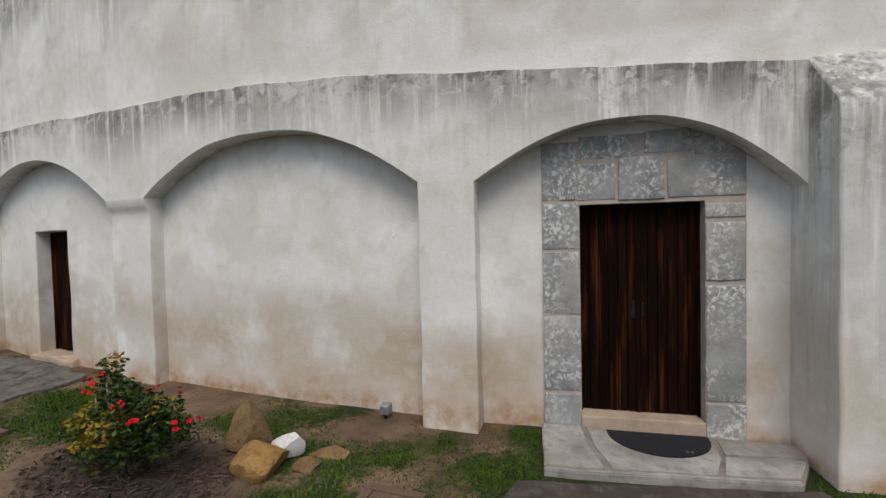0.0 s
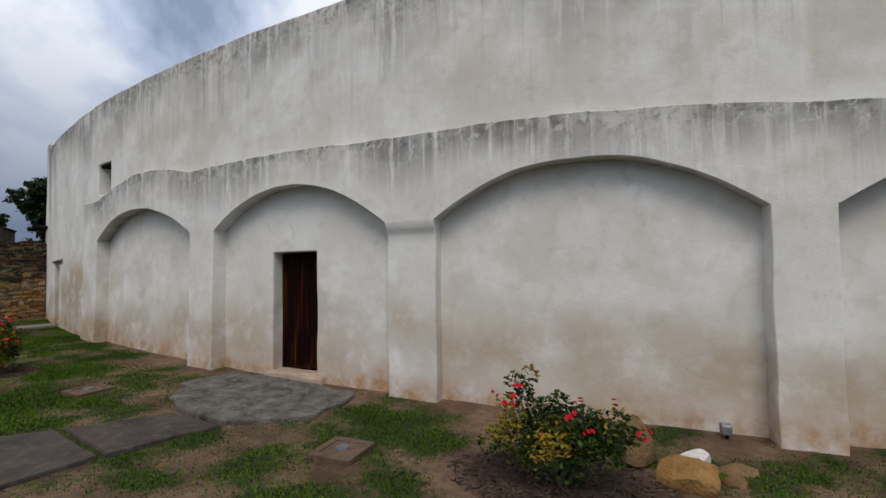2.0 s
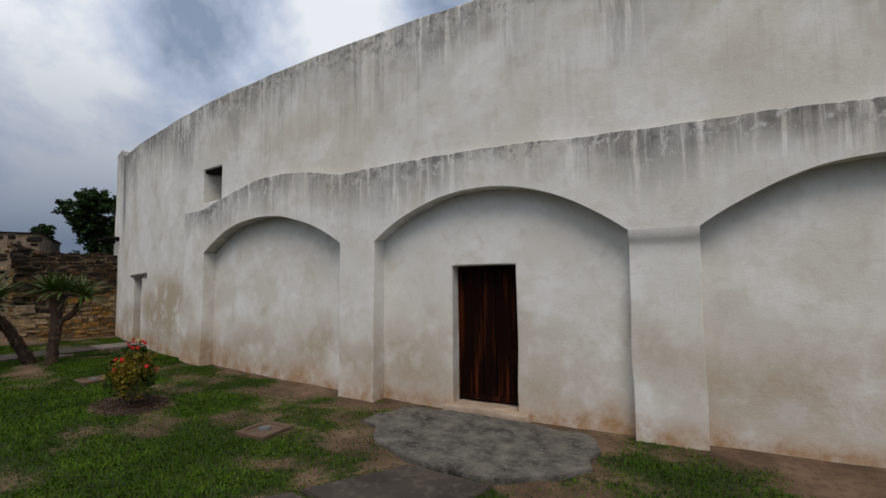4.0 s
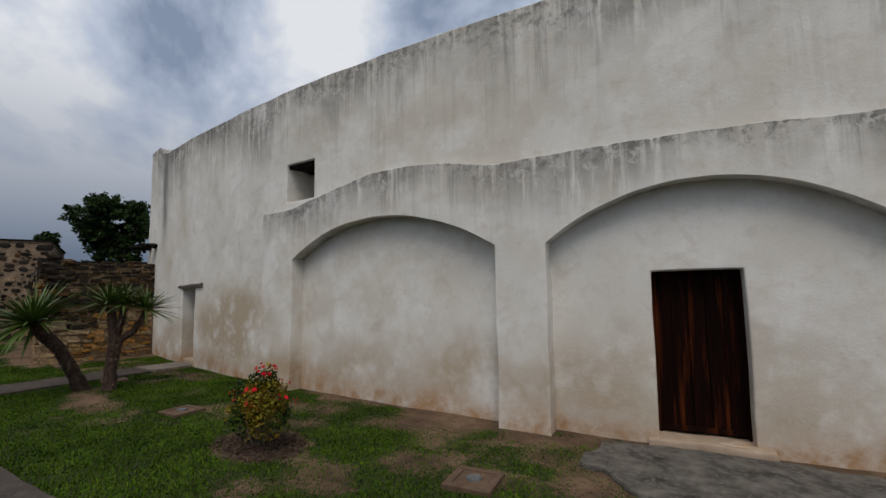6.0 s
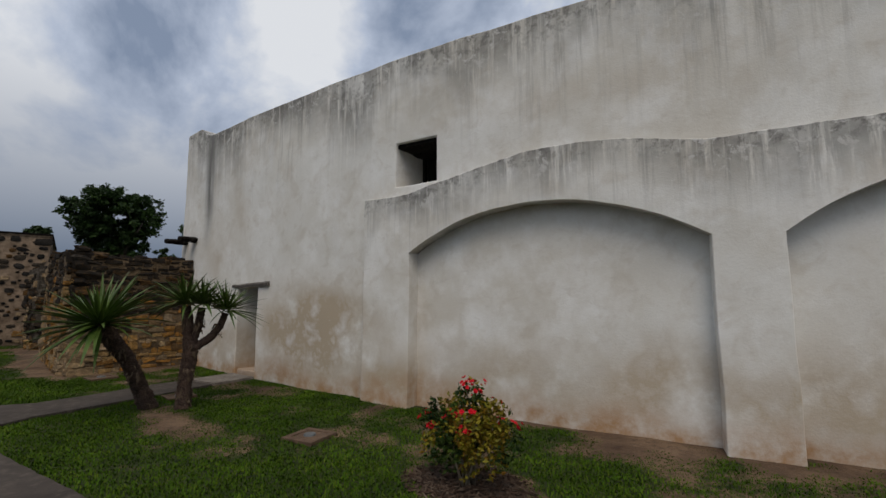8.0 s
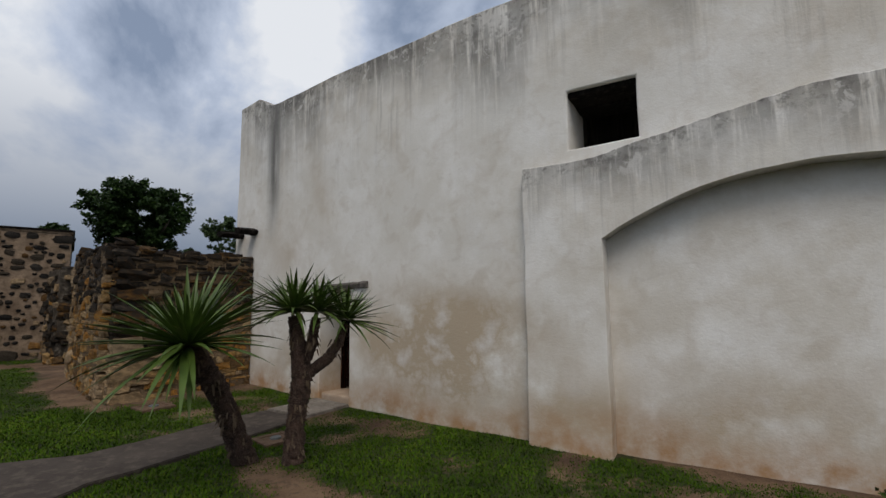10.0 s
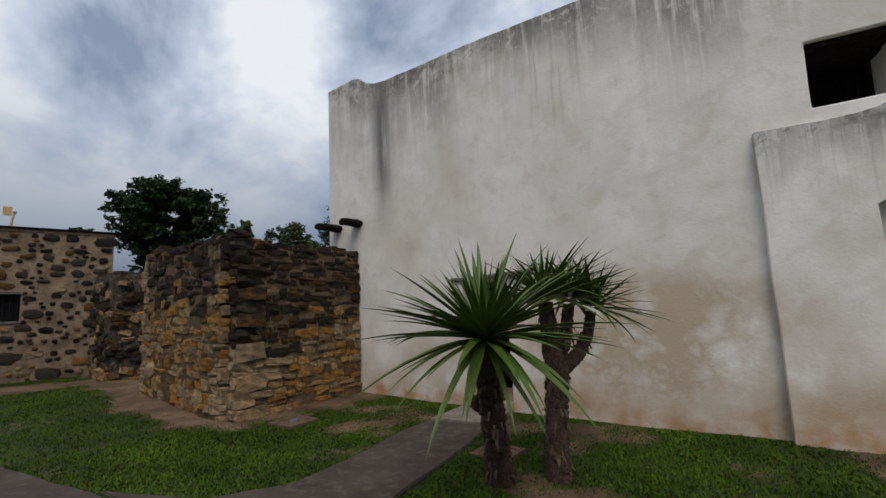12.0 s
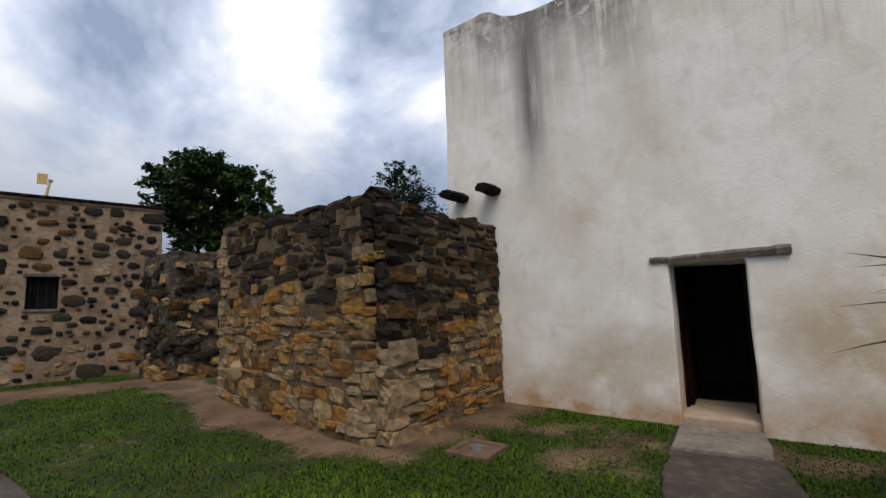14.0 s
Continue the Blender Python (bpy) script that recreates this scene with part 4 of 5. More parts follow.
def flower_mesh(seed):
    rng = random.Random(seed)
    verts, faces = [], []
    for ring, n, tilt, r in ((0, 5, 0.35, 0.030), (1, 4, 0.9, 0.022)):
        for k in range(n):
            a = 2 * math.pi * (k + 0.5 * ring) / n + rng.uniform(-0.2, 0.2)
            out = Vector((math.cos(a), math.sin(a), tilt)).normalized()
            side = Vector((-math.sin(a), math.cos(a), 0))
            b = len(verts)
            verts += [Vector((0, 0, 0)), out * r * 0.7 + side * r * 0.5, out * r * 1.15 + Vector((0, 0, 0.004)), out * r * 0.7 - side * r * 0.5]
            faces += [(b, b + 1, b + 2, b + 3)]
    me = bpy.data.meshes.new("flower")
    me.from_pydata(verts, [], faces)
    me.materials.append(PETAL)
    me.update()
    return me


FLOWERS = [flower_mesh(k) for k in range(4)]


def rose_bush(x, y, canes, lobes, leaves, golden, blooms, seed, label, spread=1.0):
    rng = random.Random(seed)
    t = thing("rose_bush", (x, y, ground_z(x) - 0.01), label, "rose bush", "rose bushes", "")
    t.scale = (spread, spread, 1.0 / spread)
    for k in range(canes):
        a = 2 * math.pi * k / canes + rng.uniform(-0.3, 0.3)
        c, r = rng.choice(lobes)
        tip = Vector(c) + Vector((rng.uniform(-0.5, 0.5) * r, rng.uniform(-0.5, 0.5) * r, rng.uniform(-0.2, 0.5) * r))
        foot = Vector((0.06 * math.cos(a), 0.06 * math.sin(a), -0.03))
        mid = foot.lerp(tip, 0.5) + Vector((0.05 * math.cos(a), 0.05 * math.sin(a), 0.05))
        v, f = tube([foot, mid, tip], [0.014, 0.010, 0.005], 6)
        mesh_object("cane", v, f, CANE, t, "", True)
    total = sum(r ** 2.8 for _, r in lobes)
    green, gold = [], []
    for c, r in lobes:
        for _ in range(int(leaves * r ** 2.8 / total)):
            d = Vector((rng.gauss(0, 1), rng.gauss(0, 1), rng.gauss(0, 1))).normalized() * r * rng.uniform(0.25, 1.0) ** 0.6
            d *= 1 + 0.35 * soft(d.x * 4 + seed, d.y * 4, d.z * 4, 1.0)
            p = Vector(c) + d
            if p.z < 0.06 or (p.z < 0.26 and rng.random() < 0.6):
                continue
            warm = soft(p.x + seed, p.y, p.z, 3.2) + 0.25 * d.z / r
            (gold if warm > golden else green).append(p)
    v, f = leaf_cloud(green, 0.048, rng)
    mesh_object("foliage", v, f, ROSE_LEAF, t, "dark green rose leaves")
    v, f = leaf_cloud(gold, 0.045, rng)
    mesh_object("yellow_foliage", v, f, GOLD_LEAF, t, "yellow and orange rose leaves")
    for k in range(blooms):
        if k % 3 == 0:
            c, r = rng.choice(lobes)
            spray = Vector((rng.gauss(0, 1), rng.gauss(-0.5, 1), abs(rng.gauss(0.6, 0.6)))).normalized() * r * rng.uniform(0.9, 1.12)
        d = spray + Vector((rng.uniform(-0.06, 0.06), rng.uniform(-0.04, 0.04), rng.uniform(-0.03, 0.04)))
        ob = new("flower", rng.choice(FLOWERS))
        ob.parent = t
        s = rng.uniform(0.55, 0.9)
        ob.matrix_basis = Matrix.LocRotScale(Vector(c) + d, d.to_track_quat("Z", "Y"), (s, s, s))


rose_bush(-2.58, 2.52, 11, [((-0.26, 0.02, 0.38), 0.25), ((0.0, -0.05, 0.34), 0.29), ((0.25, 0.0, 0.40), 0.25), ((-0.12, 0.05, 0.55), 0.21), ((0.16, 0.02, 0.58), 0.19), ((-0.26, 0.1, 0.78), 0.11), ((-0.32, 0.1, 0.91), 0.09), ((-0.21, 0.08, 0.97), 0.09), ((-0.36, 0.05, 0.68), 0.10), ((0.40, 0.02, 0.64), 0.12), ((0.48, 0.0, 0.52), 0.11), ((0.0, 0.02, 0.75), 0.11), ((-0.46, 0.0, 0.36), 0.12)],
          4200, 0.20, 30, 4, "red-flowering rose bush with yellowing leaves in mulch", 1.12)
rose_bush(-11.2, 2.06, 9, [((-0.18, 0.0, 0.34), 0.26), ((0.16, 0.0, 0.34), 0.27), ((0.0, 0.0, 0.52), 0.28), ((-0.24, 0.02, 0.58), 0.17), ((0.22, 0.02, 0.58), 0.18), ((0.02, 0.06, 0.76), 0.14), ((0.34, 0.0, 0.44), 0.15), ((-0.36, 0.0, 0.48), 0.13)],
          4000, 0.08, 66, 9, "compact rose bush with red flowers and golden leaves")


# ---- yuccas ----
def blade_mesh(seed, droop):
    """One stiff sword leaf, folded along its middle, one metre long."""
    verts, faces = [], []
    n = 7
    for k in range(n + 1):
        u = k / n
        w = 0.040 * (1 - u ** 2.2) * (0.55 + 0.45 * min(1.0, u * 5)) + 0.001
        z = -droop * u ** 2.4
        verts += [(u, -w, z + w * 0.55), (u, 0, z), (u, w, z + w * 0.55)]
    for k in range(n):
        b = 3 * k
        faces += [(b, b + 3, b + 4, b + 1), (b + 1, b + 4, b + 5, b + 2)]
    me = bpy.data.meshes.new("leaf")
    me.from_pydata(verts, [], faces)
    me.materials.append(YUCCA_LEAF)
    me.shade_smooth()
    me.update()
    return me


BLADES = [blade_mesh(k, d) for k, d in enumerate((0.02, 0.06, 0.12, 0.24))]


def trunk_part(t, points, radii, name="trunk"):
    pts, rad = [], []
    for (p, q), (r, s) in zip(zip(points, points[1:]), zip(radii, radii[1:])):
        n = max(3, int((Vector(q) - Vector(p)).length / 0.022))
        for k in range(n):
            u = k / n
            pts.append(Vector(p).lerp(Vector(q), u))
            rad.append((r + (s - r) * u) * (1 + 0.10 * ((len(pts) % 2) - 0.5)))
    pts.append(Vector(points[-1]))
    rad.append(radii[-1])
    v, f = tube(pts, rad, 16, 0.30, pts[0].x)
    return mesh_object(name, v, f, YUCCA_BARK, t, "ringed brown shaggy yucca trunk", True)


def crown_of_blades(t, centre, axis, count, length, rng):
    axis = Vector(axis).normalized()
    for k in range(count):
        # golden-angle spiral from upright core to drooping skirt
        u = (k + 0.5) / count
        lift = math.radians(78 - 82 * u ** 0.75 + rng.uniform(-8, 8))
        a = k * 2.39996 + rng.uniform(-0.25, 0.25)
        d = Vector((math.cos(a) * math.cos(lift), math.sin(a) * math.cos(lift), math.sin(lift)))
        d = (axis.to_track_quat("Z", "Y") @ d).normalized()
        s = length * rng.uniform(0.78, 1.1) * (0.60 + 0.45 * min(1.0, 2.0 * u))
        side = Vector((0, 0, 1)).cross(d)
        side = side.normalized() if side.length > 0.05 else Vector((0, 1, 0))
        up = d.cross(side)
        m = Matrix((d, side, up)).transposed().to_4x4()
        ob = new("leaf", BLADES[min(3, int(u * 3.2 + rng.uniform(0, 0.8)))])
        ob.parent = t
        ob.matrix_basis = Matrix.Translation(Vector(centre) + d * 0.035) @ m @ Matrix.Diagonal((s, s * rng.uniform(0.8, 1.1), s, 1))


def skirt(t, points, rng):
    """Dry leaf bases that cling to the trunk."""
    verts, faces = [], []
    for p, r in points:
        for k in range(26):
            a = rng.uniform(0, 6.28)
            o = Vector((math.cos(a), math.sin(a), 0))
            q = Vector(p) + o * r * 0.95 + Vector((0, 0, rng.uniform(-0.10, 0.10)))
            tip = q + o * rng.uniform(0.015, 0.05) + Vector((0, 0, rng.uniform(-0.11, -0.03)))
            sd = Vector((-o.y, o.x, 0)) * rng.uniform(0.008, 0.018)
            b = len(verts)
            verts += [q - sd, q + sd, tip + sd * 0.4, tip - sd * 0.4]
            faces += [(b, b + 1, b + 2, b + 3)]
    mesh_object("dry_thatch", verts, faces, DRY_LEAF, t, "dry grey-brown leaf bases")["kind"] = "stuff"


def yucca_single():
    rng = random.Random(31)
    x, y = -16.06, 1.94
    t = thing("yucca", (x, y, ground_z(x)), "leaning yucca with one spiky green head on a shaggy trunk", "yucca", "yuccas")
    trunk_part(t, [(0, 0, -0.05), (0.05, -0.15, 0.30), (0.14, -0.38, 0.74), (0.26, -0.64, 1.05), (0.31, -0.75, 1.19)], [0.13, 0.10, 0.092, 0.10, 0.08])
    trunk_part(t, [(0.10, -0.28, 0.58), (0.00, -0.36, 0.68), (-0.05, -0.40, 0.76)], [0.045, 0.05, 0.03], "stub")
    skirt(t, [((0.03, -0.10, 0.2), 0.105), ((0.10, -0.26, 0.52), 0.095), ((0.13, -0.36, 0.74), 0.092), ((0.20, -0.51, 0.90), 0.096), ((0.29, -0.71, 1.13), 0.09)], rng)
    crown_of_blades(t, (0.32, -0.78, 1.21), (0.10, -0.34, 0.92), 120, 0.82, rng)
    # a few old blades that hang down along the trunk
    for a, lift in ((-0.4, -38), (2.6, -30)):
        d = Vector((math.cos(a) * math.cos(radians(lift)), math.sin(a) * math.cos(radians(lift)), math.sin(radians(lift))))
        side = Vector((0, 0, 1)).cross(d).normalized()
        ob = new("leaf", BLADES[2])
        ob.parent = t
        ob.matrix_basis = Matrix.Translation(Vector((0.31, -0.76, 1.17)) + d * 0.05) @ Matrix((d, side, d.cross(side))).transposed().to_4x4() @ Matrix.Diagonal((0.66, 0.7, 0.66, 1))


def yucca_forked():
    rng = random.Random(47)
    x, y = -15.68, 2.2
    t = thing("yucca", (x, y, ground_z(x)), "forked yucca with three spiky green heads", "yucca", "yuccas")
    trunk_part(t, [(0, 0, -0.05), (0.0, 0.02, 0.35), (0.03, 0.06, 0.82), (0.01, 0.02, 1.14), (0.0, -0.03, 1.44)], [0.115, 0.092, 0.10, 0.078, 0.064])
    trunk_part(t, [(0.05, 0.10, 0.84), (0.17, 0.26, 0.98), (0.24, 0.36, 1.14), (0.27, 0.42, 1.34)], [0.06, 0.058, 0.05, 0.045], "branch")
    trunk_part(t, [(0.03, 0.06, 0.88), (0.11, 0.10, 1.12), (0.16, 0.12, 1.42)], [0.058, 0.055, 0.05], "branch")
    skirt(t, [((0, 0.01, 0.2), 0.095), ((0.01, 0.03, 0.5), 0.09), ((0.03, 0.06, 0.82), 0.095), ((0.0, 0.0, 1.25), 0.066), ((0.22, 0.33, 1.1), 0.05), ((0.13, 0.11, 1.2), 0.055)], rng)
    crown_of_blades(t, (0.0, -0.04, 1.48), (-0.16, -0.08, 1), 72, 0.64, rng)
    crown_of_blades(t, (0.28, 0.43, 1.38), (0.30, 0.22, 1), 60, 0.58, rng)
    crown_of_blades(t, (0.17, 0.13, 1.47), (0.12, 0.1, 1), 56, 0.58, rng)


yucca_single()
yucca_forked()


# ---- ruined walls and the stone house ----
def stone_mesh(seed, roundness):
    rng = random.Random(seed)
    bm = bmesh.new()
    bmesh.ops.create_cube(bm, size=1.0)
    bmesh.ops.subdivide_edges(bm, edges=bm.edges[:], cuts=1, use_grid_fill=True)
    for v in bm.verts:
        p = v.co.copy()
        ball = p.normalized() * 0.56
        q = p.lerp(ball, roundness * (0.7 + 0.6 * rng.random()))
        v.co = q + Vector((rng.gauss(0, 0.035), rng.gauss(0, 0.05), rng.gauss(0, 0.045)))
    me = bpy.data.meshes.new("stone")
    bm.to_mesh(me)
    bm.free()
    return me


def stone_set(mat, roundness, count, seed):
    out = []
    for k in range(count):
        me = stone_mesh(seed + k, roundness)
        me.name = "stone"
        me.materials.append(mat)
        out.append(me)
    return out


OCHRE_SET, DARK_SET, PALE_SET = stone_set(OCHRE_STONE, 0.45, 9, 100), stone_set(DARK_STONE, 0.45, 9, 200), stone_set(PALE_STONE, 0.30, 5, 300)
HOUSE_SET = stone_set(BASALT, 0.75, 9, 400)


def core_mesh(t, name, length, depth, z0, top, mat, step=0.16, start=0.0):
    """The rough mortared core of a rubble wall, with an uneven top."""
    nx, nz = max(2, int(length / step)), max(2, int((top(0) - z0) / step))
    verts, faces = [], []
    for j in range(nz + 1):
        for side in (0, 1):
            for i in range(nx + 1):
                x = start + (length - start) * i / nx
                z = z0 + (top(x) - z0) * j / nz
                y = (0.0 if side == 0 else depth) + 0.02 * soft(x + side * 7, z, 1.0, 3.0)
                verts.append((x, y, z))
    w = nx + 1
    for j in range(nz):
        for i in range(nx):
            a, b = (2 * j) * w + i, (2 * (j + 1)) * w + i
            faces.append((a, a + 1, b + 1, b))
            c, d = a + w, b + w
            faces.append((c + 1, c, d, d + 1))
        a, b = 2 * j * w, 2 * (j + 1) * w
        faces.append((a + w, a, b, b + w))
        faces.append((a + nx, a + w + nx, b + w + nx, b + nx))
    a = 2 * nz * w
    for i in range(nx):
        faces.append((a + i, a + i + 1, a + w + i + 1, a + w + i))
    return mesh_object(name, verts, faces, mat, t, "", True, 50)


def place_stone(t, me, x, y, z, w, d, h, rng, tilt=4.0):
    ob = new("stone", me)
    ob.parent = t
    ob.matrix_basis = pose(x, y, z, rng.gauss(0, tilt), rng.gauss(0, tilt), rng.gauss(0, tilt)) @ Matrix.Diagonal((w, d, h, 1))


def coursed_rubble(t, length, z0, top, kind_at, rng, low_h=0.07, high_h=0.16, wide=(0.12, 0.36), depth=0.13, start=-0.02):
    """Rough courses of uneven stones over a wall's face."""
    z = z0
    while z < top(length / 2) - 0.02:
        h = rng.uniform(low_h, high_h)
        x = start - rng.uniform(0.0, 0.08)
        wave = rng.uniform(0, 50)
        while x < length:
            big, sets = kind_at(x, z)
            w = rng.uniform(*wide) * (1.5 if big else 1.0)
            hh = h * rng.uniform(0.6, 1.3)
            if rng.random() < 0.12:
                w = rng.uniform(0.07, 0.14)
            x1 = min(x + w, length + 0.05)
            if x1 - x > 0.05 and z + hh * 0.6 < top(min(length, max(0.0, x + w / 2))) + 0.05:
                place_stone(t, rng.choice(sets), (x + x1) / 2, 0.048 + rng.uniform(-0.016, 0.012), z + h / 2 + 0.06 * soft(x + wave, z, 3, 1.6) + rng.uniform(-0.02, 0.02), (x1 - x) * 1.02, depth * rng.uniform(0.8, 1.2), hh * 1.10, rng, 4.5)
            x = x1 + 0.006
        z += h * 0.97 + 0.004


def ruin_east():
    rng = random.Random(61)
    t = thing("ruined_wall", (-19.75, 1.90, 0), "ruined rubble wall with ochre stones and blackened top, joined to the church", "stone wall", "ruined walls", "", 90)
    top = lambda x: 2.82 + 0.02 * x + 0.05 * soft(x, 3, 0, 2.2) + (0.05 if x < 0.5 else 0.0)
    core_mesh(t, "core", 2.16, 0.6, 0.1, top, RUIN_MORTAR, 0.16, 0.14)

    def kind(x, z):
        if x < 0.42 and z < 1.15:
            return True, PALE_SET
        if z > 2.4:
            return rng.random() < 0.4, DARK_SET
        dark = z - 1.55 + 0.45 * soft(x, z, 0, 1.1) + (0.25 if 0.3 < x < 0.9 else 0.0)
        if x > 1.1:
            dark -= 0.05
        return z > 1.9 and rng.random() < 0.4, DARK_SET if dark > rng.uniform(-0.18, 0.18) and rng.random() > 0.05 else OCHRE_SET if rng.random() > 0.08 else PALE_SET

    coursed_rubble(t, 2.13, 0.36, top, kind, rng, 0.055, 0.14, (0.11, 0.31))
    # squared quoins that bind the corner
    z, k = 0.36, 0
    while z < 2.66:
        h = rng.uniform(0.13, 0.24)
        long = k % 2 == 0
        sets = PALE_SET if z < 1.35 else DARK_SET
        place_stone(t, rng.choice(sets), 0.19 if long else 0.10, 0.10 if long else 0.20, z + h / 2, 0.46 if long else 0.32, 0.32 if long else 0.50, h * 1.04, rng, 2.5)
        z, k = z + h, k + 1
    for k in range(8):
        x = 0.12 + k * 0.25
        place_stone(t, rng.choice(DARK_SET), x, rng.uniform(0.1, 0.4), top(x) + 0.01, rng.uniform(0.2, 0.36), 0.30, rng.uniform(0.10, 0.20), rng, 8)


def ruin_south():
    rng = random.Random(62)
    t = thing("ruined_wall", (-23.16, 1.84, 0), "ruined rubble wall of ochre and grey stones with dark crusted top", "stone wall", "ruined walls", "", 1.0)
    top = lambda x: 3.03 - 0.045 * x + 0.05 * soft(x, 8, 0, 1.9) + (0.06 if x > 3.15 else 0.0)
    core_mesh(t, "core", 3.36, 0.6, 0.1, top, RUIN_MORTAR)

    def kind(x, z):
        if x > 3.05 and z < 1.25:
            return True, PALE_SET
        if x < 0.16:
            return False, PALE_SET
        if z > 2.45:
            return rng.random() < 0.3, DARK_SET
        dark = z - 2.0 + 0.5 * soft(x, z, 5, 1.0)
        return rng.random() < 0.10, DARK_SET if dark > rng.uniform(-0.22, 0.22) and rng.random() > 0.05 else OCHRE_SET if rng.random() > 0.10 else PALE_SET

    coursed_rubble(t, 3.43, 0.38, top, kind, rng, 0.06, 0.16, (0.13, 0.38))
    for k in range(12):
        x = 0.12 + k * 0.29
        place_stone(t, rng.choice(DARK_SET), x, rng.uniform(0.08, 0.4), top(x) + 0.01, rng.uniform(0.2, 0.42), 0.30, rng.uniform(0.10, 0.18), rng, 8)
    bm = rock_mesh(77, 0.17, 0.10, 0.17, 3, 1.0)
    ob = part("round_stone", bm, PALE_STONE, t, "round pale boulder set in the wall", True)
    ob.matrix_basis = pose(0.62, -0.03, 0.98)


def ruin_pier():
    rng = random.Random(63)
    for x, y, length, turn in ((-25.3, 1.75, 1.0, 90), (-26.3, 1.50, 1.02, 14)):
        t = thing("ruined_pier", (x, y, 0), "blackened rubble stub wall beside a stone house", "stone wall", "ruined walls", "", turn)
        top = lambda u: 2.86 + 0.05 * soft(u + turn, 2, 0, 2.5)
        core_mesh(t, "core", length, 0.55, 0.2, top, DARK_MORTAR)
        for k in range(60):
            px, pz = rng.uniform(0.05, length - 0.05), 0.4 + 2.3 * rng.random()
            sets = OCHRE_SET if pz < 0.9 or rng.random() < 0.16 else PALE_SET if rng.random() < 0.12 else DARK_SET
            place_stone(t, rng.choice(sets), px, 0.045 + rng.uniform(-0.045, 0.02), pz, rng.uniform(0.10, 0.34), 0.18, rng.uniform(0.07, 0.22), rng, 12)
        for k in range(4):
            place_stone(t, rng.choice(DARK_SET), (k + 0.5) * length / 4, 0.25, top(0.2) + 0.0, 0.3, 0.4, 0.14, rng, 8)


def stone_house():
    rng = random.Random(64)
    length = 10.4
    t = thing("stone_house", (-26.9, 1.90 - length, 0), "low house of dark boulders in tan mortar with barred window", "house", "", "", 90)
    u0 = length - 1.85
    w0, w1, wz0, wz1 = u0 - 0.26, u0 + 0.20, 1.92, 2.52
    top = lambda x: 3.97
    # front wall as cells round the window
    for x0, x1, z0, z1 in ((0, w0, 0.2, 3.97), (w1, length, 0.2, 3.97), (w0, w1, 0.2, wz0), (w0, w1, wz1, 3.97)):
        part("wall", box_bm(x0, x1, 0.0, 0.5, z0, z1, 0.0, 0.0, 0), HOUSE_MORTAR, t)
    part("side_wall", box_bm(length - 0.5, length, 0.5, 5.5, 0.2, 3.97, 0.0), HOUSE_MORTAR, t)
    part("side_wall", box_bm(0, 0.5, 0.5, 5.5, 0.2, 3.97, 0.0), HOUSE_MORTAR, t)
    part("back_wall", box_bm(0.5, length - 0.5, 5.0, 5.5, 0.2, 3.97, 0.0), HOUSE_MORTAR, t)
    roof = part("roof", box_bm(-0.05, length + 0.06, -0.06, 5.56, 4.01, 4.06, 0.01, 0.008, 2), SPOUT_WOOD, t, "thin dark flat roof edge")
    part("cornice", box_bm(-0.02, length + 0.03, -0.025, 5.5, 3.95, 4.01, 0.012, 0.006, 2), HOUSE_MORTAR, t, "tan mortar cornice")
    win = part("window", box_bm(w0, w1, 0.30, 0.34, wz0, wz1, 0.0), IRON, t, "small dark window")
    part("window_lintel", box_bm(w0 - 0.05, w1 + 0.06, -0.025, 0.3, wz1, wz1 + 0.06, 0.008), GREY_WOOD, win)
    part("window_sill", box_bm(w0 - 0.03, w1 + 0.03, -0.03, 0.3, wz0 - 0.05, wz0, 0.008), GREY_WOOD, win)
    for k in range(4):
        x = w0 + (k + 0.5) * (w1 - w0) / 4
        part("bar", box_bm(x - 0.010, x + 0.010, 0.14, 0.165, wz0, wz1, 0.003), IRON, win)
    placed = []
    tries = 0
    while len(placed) < 295 and tries < 9000:
        tries += 1
        px, pz = rng.uniform(length - 4.9, length - 0.05), rng.uniform(0.62, 3.88)
        w = rng.choice((0.10, 0.13, 0.17, 0.22, 0.28, 0.36, 0.48, 0.30)) * rng.uniform(0.8, 1.1)
        h = w * rng.uniform(0.35, 0.8) if w > 0.2 else w * rng.uniform(0.5, 0.95)
        if w0 - w / 2 - 0.02 < px < w1 + w / 2 + 0.02 and wz0 - h / 2 - 0.06 < pz < wz1 + h / 2 + 0.07:
            continue
        if any(abs(px - a) < (w + c) * 0.50 and abs(pz - b) < (h + d) * 0.52 for a, b, c, d in placed):
            continue
        placed.append((px, pz, w, h))
        sets = OCHRE_SET if pz < 0.95 and rng.random() < 0.7 else (HOUSE_SET if rng.random() < 0.86 else PALE_SET)
        place_stone(t, rng.choice(sets), px, 0.03 + rng.uniform(-0.015, 0.01), pz, w, 0.13, h, rng, 5)


def roof_sign():
    t = thing("roof_post", (-27.3, -0.10, 4.04), "tan square board on a short post above a roof", "sign post", "", "", 90)
    v, f = tube([(0.06, 0, 0), (0.09, 0, 0.25), (0.12, 0, 0.40)], [0.03, 0.025, 0.022], 8)
    mesh_object("post", v, f, BOARD, t, "", True, 40)
    part("board", box_bm(-0.08, 0.08, -0.02, 0.01, 0.34, 0.55, 0.005), BOARD, t, "plain tan board")
    part("cap", box_bm(0.09, 0.16, -0.03, 0.03, 0.40, 0.45, 0.008), LAMP_METAL, t, "grey metal cap")


ruin_east()
ruin_south()
ruin_pier()
stone_house()
roof_sign()


